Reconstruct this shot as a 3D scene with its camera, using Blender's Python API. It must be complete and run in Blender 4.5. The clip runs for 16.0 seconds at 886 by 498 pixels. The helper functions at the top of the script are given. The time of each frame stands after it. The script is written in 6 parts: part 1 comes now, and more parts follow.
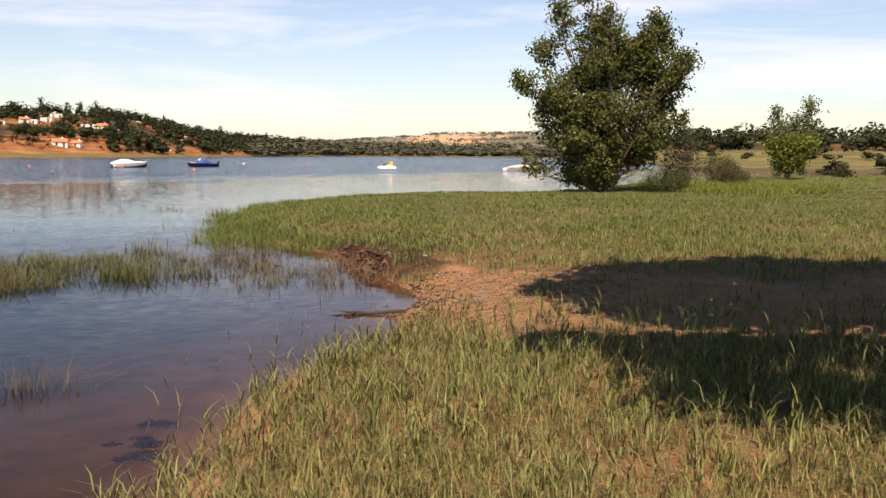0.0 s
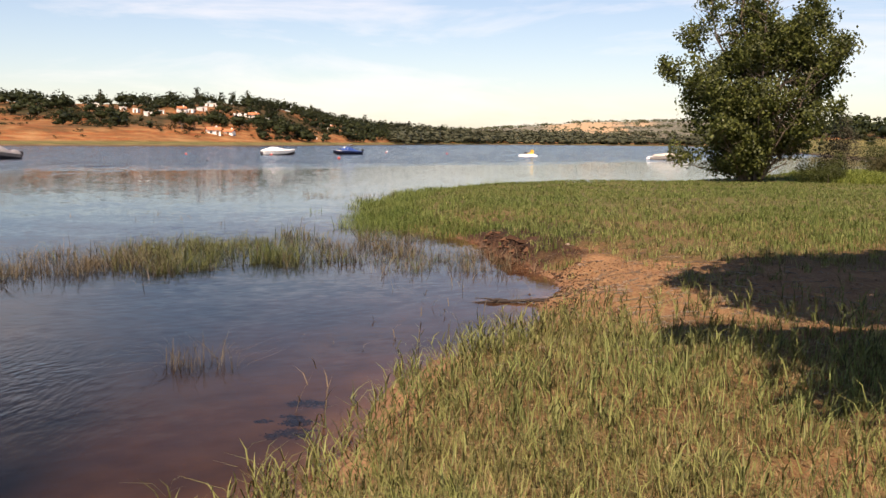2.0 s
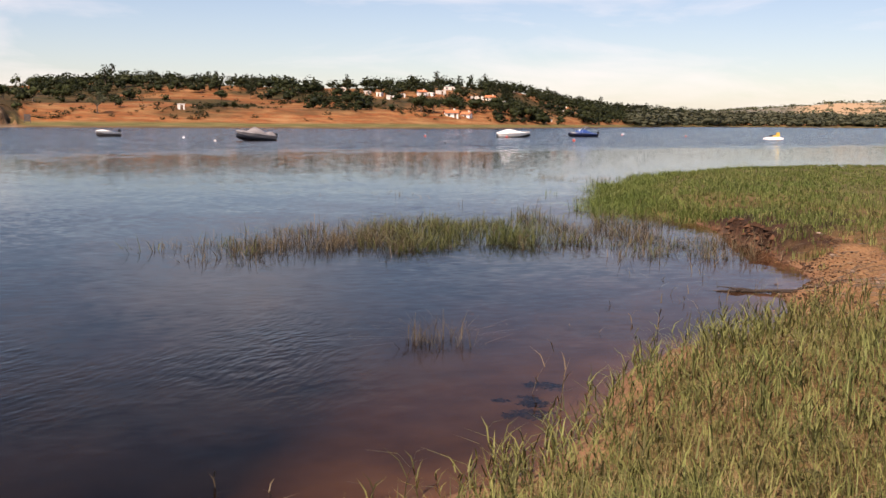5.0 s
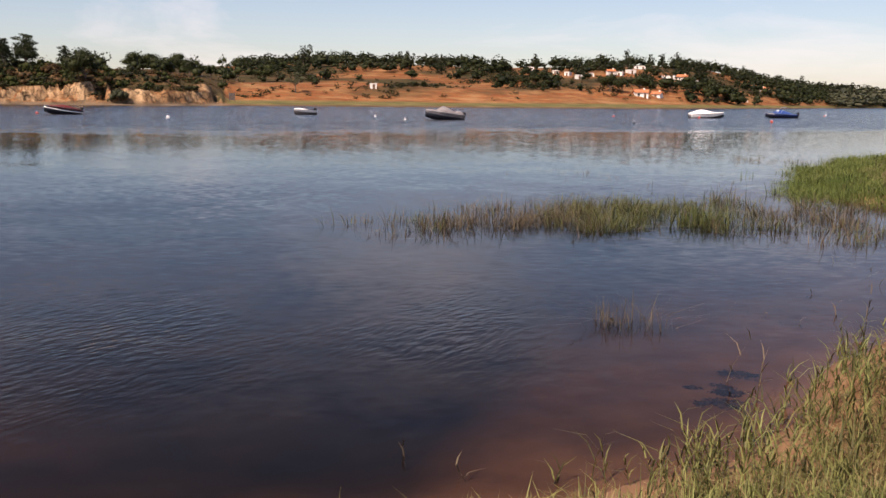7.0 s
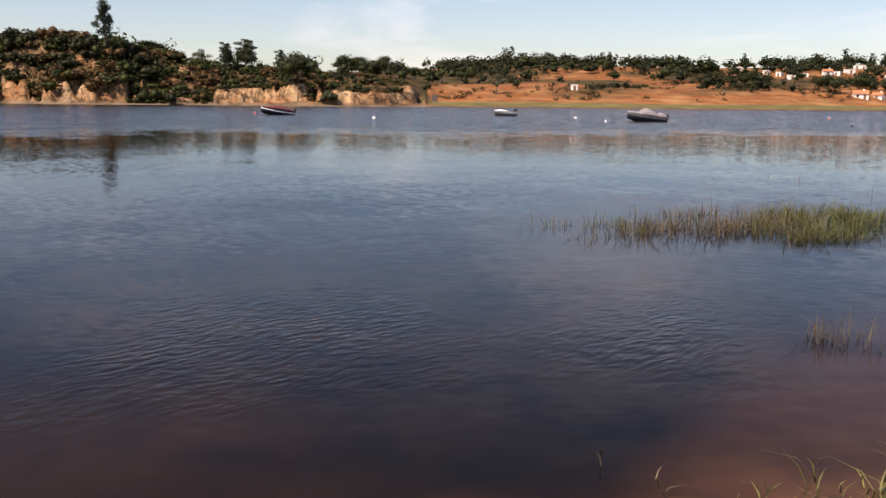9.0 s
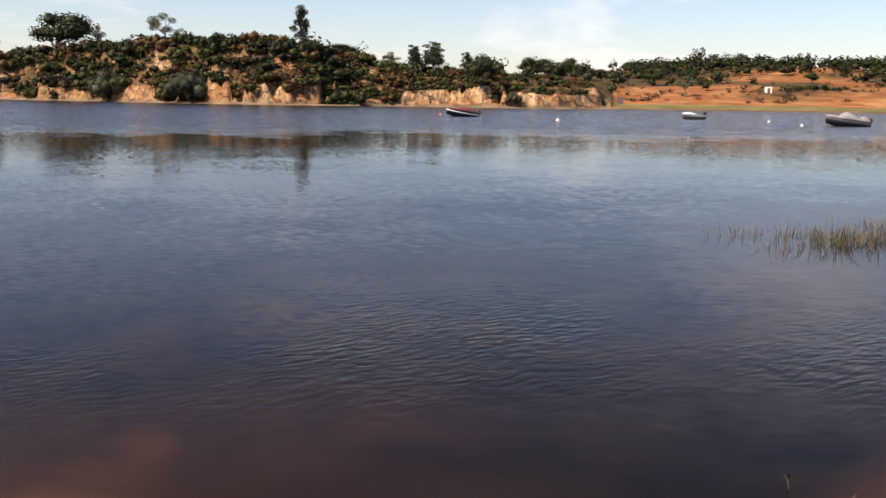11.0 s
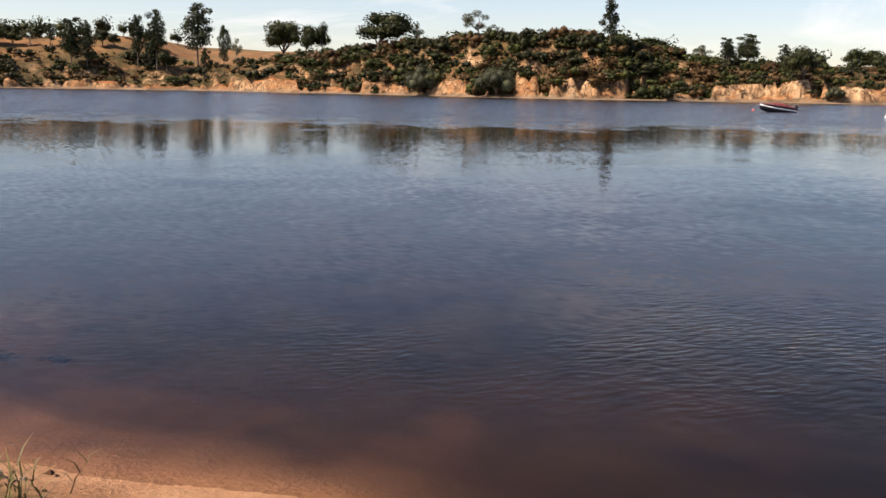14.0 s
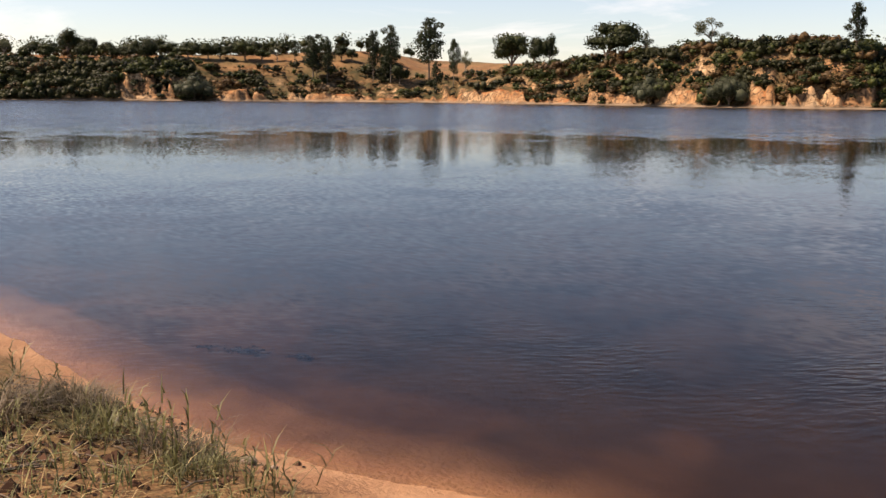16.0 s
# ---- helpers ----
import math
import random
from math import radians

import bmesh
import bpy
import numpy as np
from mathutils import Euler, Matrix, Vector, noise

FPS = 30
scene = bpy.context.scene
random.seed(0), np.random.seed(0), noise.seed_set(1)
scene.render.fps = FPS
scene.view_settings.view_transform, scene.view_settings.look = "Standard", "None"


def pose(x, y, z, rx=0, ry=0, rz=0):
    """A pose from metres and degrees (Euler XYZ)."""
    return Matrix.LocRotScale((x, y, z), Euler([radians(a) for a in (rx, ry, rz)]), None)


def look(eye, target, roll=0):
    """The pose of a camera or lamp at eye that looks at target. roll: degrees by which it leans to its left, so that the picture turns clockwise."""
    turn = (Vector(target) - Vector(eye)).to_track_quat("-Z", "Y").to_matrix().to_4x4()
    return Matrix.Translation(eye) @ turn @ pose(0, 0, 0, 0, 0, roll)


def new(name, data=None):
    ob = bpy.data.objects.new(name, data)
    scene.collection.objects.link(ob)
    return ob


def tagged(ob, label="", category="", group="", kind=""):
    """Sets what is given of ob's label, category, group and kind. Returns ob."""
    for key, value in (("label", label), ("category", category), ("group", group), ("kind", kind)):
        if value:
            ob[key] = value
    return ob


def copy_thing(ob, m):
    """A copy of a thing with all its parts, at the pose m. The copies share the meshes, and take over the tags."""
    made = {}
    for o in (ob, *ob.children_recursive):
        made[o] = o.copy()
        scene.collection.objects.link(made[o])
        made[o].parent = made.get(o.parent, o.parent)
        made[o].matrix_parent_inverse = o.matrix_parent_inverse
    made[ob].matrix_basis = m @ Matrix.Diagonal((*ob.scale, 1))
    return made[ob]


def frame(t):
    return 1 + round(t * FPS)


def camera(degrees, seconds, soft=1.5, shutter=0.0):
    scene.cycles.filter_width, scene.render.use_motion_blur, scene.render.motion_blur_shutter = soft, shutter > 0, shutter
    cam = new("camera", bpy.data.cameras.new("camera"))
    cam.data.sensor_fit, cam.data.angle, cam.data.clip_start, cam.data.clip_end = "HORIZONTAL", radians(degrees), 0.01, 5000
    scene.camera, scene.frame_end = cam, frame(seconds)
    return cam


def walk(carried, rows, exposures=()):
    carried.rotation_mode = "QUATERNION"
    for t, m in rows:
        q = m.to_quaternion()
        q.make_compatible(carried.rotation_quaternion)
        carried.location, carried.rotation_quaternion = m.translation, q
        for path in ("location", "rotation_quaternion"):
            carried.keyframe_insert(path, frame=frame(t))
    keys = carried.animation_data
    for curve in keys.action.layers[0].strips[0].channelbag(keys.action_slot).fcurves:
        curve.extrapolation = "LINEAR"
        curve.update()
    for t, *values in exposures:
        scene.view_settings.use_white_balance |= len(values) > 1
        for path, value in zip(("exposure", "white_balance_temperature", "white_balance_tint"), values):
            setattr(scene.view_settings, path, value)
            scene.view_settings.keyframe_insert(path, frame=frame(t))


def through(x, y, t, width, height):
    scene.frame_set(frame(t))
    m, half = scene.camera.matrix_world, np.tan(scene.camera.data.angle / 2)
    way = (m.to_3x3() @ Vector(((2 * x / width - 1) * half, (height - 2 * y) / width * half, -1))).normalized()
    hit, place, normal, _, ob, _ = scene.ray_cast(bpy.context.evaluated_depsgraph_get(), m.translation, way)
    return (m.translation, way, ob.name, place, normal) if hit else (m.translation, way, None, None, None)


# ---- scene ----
cam = camera(48.40, 16.0)
# seconds, x, y, z, tilt, lean, heading
PATH = [
    (0.0, 0.188, -0.011, 1.998, 84.536, -0.442, 0.042),
    (0.5, 0.179, -0.007, 1.997, 84.347, -0.476, 1.892),
    (1.0, 0.166, 0.009, 1.989, 84.227, -0.512, 3.984),
    (1.5, 0.156, 0.002, 1.992, 84.071, -0.539, 5.831),
    (2.0, 0.144, 0.005, 1.990, 83.795, -0.507, 8.177),
    (2.5, 0.130, -0.001, 1.993, 83.609, -0.455, 10.597),
    (3.0, 0.122, -0.004, 1.991, 83.476, -0.479, 12.771),
    (3.5, 0.115, -0.013, 1.994, 83.447, -0.408, 14.710),
    (6.0, 0.038, 0.017, 1.981, 81.959, -0.542, 26.912),
    (6.5, 0.016, 0.021, 1.973, 81.684, -0.585, 29.592),
    (7.0, 0.002, 0.034, 1.962, 81.423, -0.613, 32.405),
    (7.5, -0.007, 0.045, 1.974, 81.231, -0.574, 35.133),
    (8.0, -0.027, 0.036, 1.976, 81.338, -0.523, 38.363),
    (8.5, -0.041, 0.038, 1.971, 81.358, -0.551, 41.224),
    (11.0, -0.062, 0.021, 1.988, 81.353, -0.859, 54.431),
    (11.5, -0.067, 0.017, 1.988, 81.193, -0.788, 57.338),
    (12.0, -0.079, 0.009, 1.991, 81.078, -0.764, 60.309),
    (12.5, -0.098, -0.002, 1.993, 80.968, -0.831, 62.715),
    (13.0, -0.113, -0.010, 1.992, 80.892, -0.887, 65.456),
    (13.5, -0.125, -0.014, 1.987, 80.860, -0.923, 68.363),
    (14.0, -0.131, -0.014, 1.985, 80.770, -0.916, 71.852),
    (14.5, -0.131, -0.011, 1.983, 80.918, -0.817, 75.165),
    (15.0, -0.131, -0.012, 1.981, 81.247, -0.717, 78.488),
    (15.5, -0.126, -0.046, 1.984, 81.307, -0.540, 81.578),
    (16.0, -0.121, -0.094, 1.997, 81.235, -0.459, 84.781),
]
walk(cam, [(t, pose(x, y, z, a, b, c)) for t, x, y, z, a, b, c in PATH],
     exposures=[(0.0, 0.91, 7100, 22), (3.5, 0.89, 7150, 22), (6.0, 0.66, 6800, 26), (7.5, 0.65, 6800, 25), (8.7, 0.76, 6800, 23), (11.0, 0.99, 6850, 21), (14.0, 1.07, 6950, 22), (16.0, 1.13, 7300, 23)])

# ---- light: late-morning sun behind the first view, hazy blue sky with thin cloud ----
SUN_EL, SUN_AZ = radians(52), radians(184)     # azimuth: clockwise from +y
world = bpy.data.worlds.new("sky")
scene.world = world
world.use_nodes = True
wn, wl = world.node_tree.nodes, world.node_tree.links
wn.clear()
sky = wn.new("ShaderNodeTexSky")
sky.sky_type, sky.sun_disc = "NISHITA", False
sky.sun_elevation, sky.sun_rotation = SUN_EL, SUN_AZ
sky.air_density, sky.dust_density, sky.ozone_density = 1.0, 0.5, 2.5
wco = wn.new("ShaderNodeTexCoord")
wmap = wn.new("ShaderNodeMapping")
wmap.inputs["Scale"].default_value = (1.0, 1.0, 5.5)
wmap.inputs["Rotation"].default_value = (0.05, 0.06, 0.4)
wnoise = wn.new("ShaderNodeTexNoise")
wnoise.inputs["Scale"].default_value, wnoise.inputs["Detail"].default_value = 3.2, 7.0
wnoise.inputs["Roughness"].default_value, wnoise.inputs["Distortion"].default_value = 0.58, 0.5
wramp = wn.new("ShaderNodeMapRange")
wramp.inputs["From Min"].default_value, wramp.inputs["From Max"].default_value = 0.49, 0.80
wramp.inputs["To Max"].default_value = 0.75
wmix = wn.new("ShaderNodeMix")
wmix.data_type = "RGBA"
wmix.inputs[7].default_value = (9.0, 8.7, 8.4, 1)
wbg = wn.new("ShaderNodeBackground")
wbg.inputs["Strength"].default_value = 0.076
wout = wn.new("ShaderNodeOutputWorld")
wl.new(wco.outputs["Generated"], wmap.inputs["Vector"])
wl.new(wmap.outputs["Vector"], wnoise.inputs["Vector"])
wl.new(wnoise.outputs["Fac"], wramp.inputs["Value"])
# the thin cloud lies low over the land and clears overhead
wsep = wn.new("ShaderNodeSeparateXYZ")
wlow = wn.new("ShaderNodeMapRange")
wlow.inputs["From Min"].default_value, wlow.inputs["From Max"].default_value = 0.20, 0.31
wlow.inputs["To Min"].default_value, wlow.inputs["To Max"].default_value = 1.0, 0.12
wmul = wn.new("ShaderNodeMath")
wmul.operation = "MULTIPLY"
wl.new(wco.outputs["Generated"], wsep.inputs["Vector"])
wl.new(wsep.outputs["Z"], wlow.inputs["Value"])
wl.new(wlow.outputs["Result"], wmul.inputs[0])
wl.new(wramp.outputs["Result"], wmul.inputs[1])
wl.new(wmul.outputs["Value"], wmix.inputs[0])
wl.new(sky.outputs["Color"], wmix.inputs[6])
wl.new(wmix.outputs[2], wbg.inputs["Color"])
wl.new(wbg.outputs["Background"], wout.inputs["Surface"])

sun = new("sun", bpy.data.lights.new("sun", "SUN"))
sun.data.energy, sun.data.angle, sun.data.color = 5.0, radians(0.6), (1.0, 0.88, 0.72)
sun.matrix_world = look((0, 0, 60), (-math.sin(SUN_AZ) * 60 / math.tan(SUN_EL), -math.cos(SUN_AZ) * 60 / math.tan(SUN_EL), 0))


# ---- materials ----
def start(name):
    m = bpy.data.materials.new(name)
    m.use_nodes = True
    nt = m.node_tree
    return m, nt, nt.nodes["Principled BSDF"]


def add(nt, kind, **values):
    n = nt.nodes.new("ShaderNode" + kind)
    for k, v in values.items():
        n.inputs[k.replace("_", " ")].default_value = v
    return n


def place(nt, scale=(1, 1, 1), turn=0.0):
    co = nt.nodes.new("ShaderNodeNewGeometry")
    mp = add(nt, "Mapping", Scale=tuple(1 / v for v in scale), Rotation=(0, 0, turn))
    mp.vector_type = "TEXTURE"
    nt.links.new(co.outputs["Position"], mp.inputs["Vector"])
    return mp.outputs["Vector"]


def grain(nt, vec, scale, detail=4.0, rough=0.55, lo=0.35, hi=0.65):
    n = add(nt, "TexNoise", Scale=scale, Detail=detail, Roughness=rough)
    nt.links.new(vec, n.inputs["Vector"])
    r = add(nt, "MapRange", From_Min=lo, From_Max=hi)
    nt.links.new(n.outputs["Fac"], r.inputs["Value"])
    return r.outputs["Result"]


def blend(nt, fac, a, b):
    n = nt.nodes.new("ShaderNodeMix")
    n.data_type = "RGBA"
    for socket, v in ((n.inputs[0], fac), (n.inputs[6], a), (n.inputs[7], b)):
        if isinstance(v, tuple):
            socket.default_value = (*v, 1)
        elif isinstance(v, (int, float)):
            socket.default_value = v
        else:
            nt.links.new(v, socket)
    return n.outputs[2]


def calc(nt, op, a, b=0.0):
    n = nt.nodes.new("ShaderNodeMath")
    n.operation = op
    n.use_clamp = False
    for socket, v in ((n.inputs[0], a), (n.inputs[1], b)):
        if isinstance(v, (int, float)):
            socket.default_value = v
        else:
            nt.links.new(v, socket)
    return n.outputs[0]


def ramp(nt, v, lo, hi):
    r = add(nt, "MapRange", From_Min=lo, From_Max=hi)
    nt.links.new(v, r.inputs["Value"])
    return r.outputs["Result"]


def mask(nt, name):
    n = nt.nodes.new("ShaderNodeAttribute")
    n.attribute_name = name
    return n.outputs["Fac"]


def relief(nt, bsdf, height, strength=0.5, distance=0.05):
    b = add(nt, "Bump", Strength=strength, Distance=distance)
    nt.links.new(height, b.inputs["Height"])
    nt.links.new(b.outputs["Normal"], bsdf.inputs["Normal"])


def paint(name, color, rough=0.5, vary=0.12, scale=3.0, metal=0.0, bump=0.0):
    """A surface of one stuff with soft stains at two scales."""
    m, nt, b = start(name)
    vec = place(nt)
    dark = tuple(c * (1 - 2 * vary) for c in color)
    light = tuple(min(1, c * (1 + vary)) for c in color)
    c1 = blend(nt, grain(nt, vec, scale), dark, light)
    c2 = blend(nt, calc(nt, "MULTIPLY", grain(nt, vec, scale * 9), 0.35), c1, dark)
    nt.links.new(c2, b.inputs["Base Color"])
    b.inputs["Roughness"].default_value, b.inputs["Metallic"].default_value = rough, metal
    if bump:
        relief(nt, b, grain(nt, vec, scale * 12), 0.5, bump)
    return m


def foliage(name, dark, light, through=0.35, rough=0.55, spread=1.0, patch=None):
    """Leaves: each one has its own green, and light shines through them."""
    m, nt, b = start(name)
    geo = nt.nodes.new("ShaderNodeNewGeometry")
    info = nt.nodes.new("ShaderNodeObjectInfo")
    dark, light = tuple(0.86 * v for v in dark), tuple(0.86 * v for v in light)
    col = blend(nt, geo.outputs["Random Per Island"], dark, light)
    if patch:
        vec = place(nt)
        spots = calc(nt, "ADD", calc(nt, "MULTIPLY", grain(nt, vec, 0.30, 3), 0.55), calc(nt, "MULTIPLY", grain(nt, vec, 1.3, 3), 0.45))
        col = blend(nt, calc(nt, "MULTIPLY", spots, 0.40), col, blend(nt, geo.outputs["Random Per Island"], patch, tuple(2.2 * v for v in patch)))
    tone = add(nt, "HueSaturation", Saturation=1.0, Fac=1.0)
    tone2 = calc(nt, "ADD", calc(nt, "MULTIPLY", info.outputs["Random"], 0.5 * spread), 1.0 - 0.25 * spread)
    nt.links.new(tone2, tone.inputs["Value"])
    nt.links.new(col, tone.inputs["Color"])
    nt.links.new(tone.outputs["Color"], b.inputs["Base Color"])
    b.inputs["Roughness"].default_value = rough
    b.inputs["Specular IOR Level"].default_value = 0.15
    tr = nt.nodes.new("ShaderNodeBsdfTranslucent")
    nt.links.new(tone.outputs["Color"], tr.inputs["Color"])
    mix = nt.nodes.new("ShaderNodeMixShader")
    mix.inputs[0].default_value = through
    nt.links.new(b.outputs["BSDF"], mix.inputs[1])
    nt.links.new(tr.outputs["BSDF"], mix.inputs[2])
    nt.links.new(mix.outputs["Shader"], nt.nodes["Material Output"].inputs["Surface"])
    return m


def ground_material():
    m, nt, b = start("ground")
    vec = place(nt)
    big, mid, fine = grain(nt, vec, 0.35), grain(nt, vec, 1.7, 6), grain(nt, vec, 22, 6, 0.65)
    soil = blend(nt, mid, (0.15, 0.072, 0.034), (0.28, 0.145, 0.066))
    soil = blend(nt, calc(nt, "MULTIPLY", fine, 0.6), soil, (0.172, 0.095, 0.047))
    litter = grain(nt, place(nt, (1, 0.25, 1), 0.6), 45, 4, 0.6, 0.5, 0.62)
    soil = blend(nt, calc(nt, "MULTIPLY", litter, 0.38), soil, (0.43, 0.30, 0.15))
    turf = blend(nt, fine, (0.052, 0.027, 0.012), (0.18, 0.094, 0.042))
    turf = blend(nt, calc(nt, "MULTIPLY", big, 0.55), turf, (0.060, 0.064, 0.020))
    turf = blend(nt, calc(nt, "MULTIPLY", litter, 0.28), turf, (0.33, 0.24, 0.11))
    near = blend(nt, ramp(nt, calc(nt, "ADD", mask(nt, "turf"), calc(nt, "MULTIPLY", calc(nt, "SUBTRACT", mid, 0.5), 0.6)), 0.3, 0.7), soil, turf)
    near = blend(nt, calc(nt, "MULTIPLY", mask(nt, "lush"), 0.75), near, blend(nt, mid, (0.050, 0.056, 0.018), (0.115, 0.108, 0.040)))
    # wet sand at the water's edge and the lake bed
    sand = blend(nt, mid, (0.235, 0.122, 0.062), (0.325, 0.185, 0.098))
    sand = blend(nt, calc(nt, "MULTIPLY", fine, 0.2), sand, (0.17, 0.088, 0.045))
    near = blend(nt, mask(nt, "sand"), near, sand)
    # dark peat of the eroded bank, with the shade under its overhang painted in
    near = blend(nt, mask(nt, "peat_shade"), near, blend(nt, mid, (0.014, 0.008, 0.005), (0.055, 0.028, 0.016)))
    near = blend(nt, mask(nt, "wet"), near, blend(nt, mid, (0.10, 0.052, 0.030), (0.165, 0.090, 0.050)))
    # dark bed tone that stands in for light lost in deeper water
    bed_dim = blend(nt, grain(nt, vec, 1.1, 5), (0.011, 0.008, 0.005), (0.040, 0.027, 0.017))
    near = blend(nt, mask(nt, "bed_dim"), near, bed_dim)
    # far side
    wide, cell = grain(nt, vec, 0.03, 5), grain(nt, vec, 0.16, 6, 0.6)
    field = blend(nt, cell, (0.18, 0.050, 0.014), (0.255, 0.088, 0.026))
    field = blend(nt, calc(nt, "MULTIPLY", grain(nt, vec, 0.38, 5, 0.65, 0.47, 0.60), 0.6), field, (0.085, 0.052, 0.02))
    field = blend(nt, calc(nt, "MULTIPLY", grain(nt, place(nt, (0.25, 0.25, 3.0)), 0.35, 5, 0.65, 0.46, 0.60), 0.5), field, blend(nt, cell, (0.25, 0.14, 0.055), (0.40, 0.25, 0.115)))
    stripe = grain(nt, place(nt, (0.02, 0.02, 1.5)), 1.0, 3, 0.6, 0.46, 0.58)
    field = blend(nt, calc(nt, "MULTIPLY", stripe, 0.5), field, blend(nt, cell, (0.11, 0.050, 0.018), (0.26, 0.145, 0.06)))
    scrub = blend(nt, cell, (0.034, 0.027, 0.010), (0.115, 0.056, 0.021))
    scrub = blend(nt, calc(nt, "MULTIPLY", wide, 0.55), scrub, (0.050, 0.046, 0.017))
    scrub = blend(nt, calc(nt, "MULTIPLY", grain(nt, vec, 0.30, 5, 0.65, 0.45, 0.58), 0.75), scrub, (0.026, 0.027, 0.010))
    far = blend(nt, mask(nt, "scrub"), field, scrub)
    meadow = blend(nt, cell, (0.066, 0.068, 0.020), (0.165, 0.135, 0.05))
    far = blend(nt, mask(nt, "meadow"), far, meadow)
    gold = blend(nt, cell, (0.12, 0.058, 0.022), (0.21, 0.115, 0.05))
    gold = blend(nt, calc(nt, "MULTIPLY", grain(nt, vec, 0.045, 5, 0.6, 0.42, 0.62), 0.7), gold, (0.07, 0.06, 0.024))
    far = blend(nt, mask(nt, "gold"), far, gold)
    # bare cliff: pale sandstone with ochre runs, its joints darkened with painted crevice shadow
    streak = grain(nt, place(nt, (1, 1, 1.2)), 0.6, 7, 0.7)
    band = grain(nt, place(nt, (0.15, 0.15, 2.2)), 0.8, 4)
    rock = blend(nt, streak, (0.13, 0.055, 0.020), (0.30, 0.155, 0.065))
    rock = blend(nt, grain(nt, vec, 0.11, 4, 0.6, 0.45, 0.6), rock, blend(nt, streak, (0.27, 0.165, 0.08), (0.47, 0.33, 0.19)))
    rock = blend(nt, calc(nt, "MULTIPLY", band, 0.35), rock, (0.36, 0.23, 0.125))
    rock = blend(nt, calc(nt, "MULTIPLY", grain(nt, place(nt, (1, 1, 0.4)), 0.55, 6, 0.7, 0.46, 0.60), 0.85), rock, (0.085, 0.052, 0.028))
    vor = nt.nodes.new("ShaderNodeTexVoronoi")
    vor.feature = "DISTANCE_TO_EDGE"
    vor.inputs["Scale"].default_value = 0.42
    nt.links.new(place(nt, (1, 1, 1.2)), vor.inputs["Vector"])
    crevice_shade = calc(nt, "MULTIPLY", ramp(nt, calc(nt, "ADD", vor.outputs["Distance"], calc(nt, "MULTIPLY", grain(nt, vec, 0.9, 4), 0.12)), 0.13, 0.05), 0.85)
    rock = blend(nt, crevice_shade, rock, (0.035, 0.022, 0.013))
    far = blend(nt, mask(nt, "rock"), far, rock)
    far = blend(nt, mask(nt, "mud"), far, blend(nt, cell, (0.06, 0.042, 0.026), (0.12, 0.085, 0.052)))
    far = blend(nt, mask(nt, "strand"), far, blend(nt, cell, (0.075, 0.055, 0.034), (0.19, 0.138, 0.088)))
    # distant hills with stubble fields among grey-green scrub
    hill = blend(nt, grain(nt, vec, 0.012, 6, 0.65), (0.105, 0.103, 0.074), (0.175, 0.152, 0.112))
    stub = grain(nt, place(nt, (1, 0.6, 1)), 0.0085, 4, 0.55, 0.47, 0.50)
    hill = blend(nt, calc(nt, "MULTIPLY", stub, mask(nt, "stubble")), hill, (0.37, 0.25, 0.145))
    far = blend(nt, mask(nt, "distant"), far, hill)
    col = blend(nt, mask(nt, "farside"), near, far)
    nt.links.new(col, b.inputs["Base Color"])
    b.inputs["Roughness"].default_value = 0.92
    b.inputs["Specular IOR Level"].default_value = 0.15
    h = calc(nt, "ADD", fine, calc(nt, "MULTIPLY", mid, 2.0))
    relief(nt, b, calc(nt, "MULTIPLY", h, calc(nt, "SUBTRACT", 1.0, calc(nt, "MULTIPLY", mask(nt, "wet"), 0.92))), 0.6, 0.02)
    return m


def shift(nt, op, a, b):
    """Vector arithmetic on two sockets or constants."""
    n = nt.nodes.new("ShaderNodeVectorMath")
    n.operation = op
    for socket, v in ((n.inputs[0], a), (n.inputs[1], b)):
        if isinstance(v, tuple):
            socket.default_value = v
        else:
            nt.links.new(v, socket)
    return n.outputs["Vector"]


def facets(nt, vec, scale, detail, rough, amount):
    """Random slopes of small waves, with the steepness given by amount."""
    n = add(nt, "TexNoise", Scale=scale, Detail=detail, Roughness=rough)
    nt.links.new(vec, n.inputs["Vector"])
    flat = shift(nt, "MULTIPLY", shift(nt, "SUBTRACT", n.outputs["Color"], (0.5, 0.5, 0.5)), (1.0, 1.0, 0.0))
    sc = nt.nodes.new("ShaderNodeVectorMath")
    sc.operation = "SCALE"
    nt.links.new(flat, sc.inputs[0])
    if isinstance(amount, float):
        sc.inputs["Scale"].default_value = amount
    else:
        nt.links.new(amount, sc.inputs["Scale"])
    return sc.outputs["Vector"]


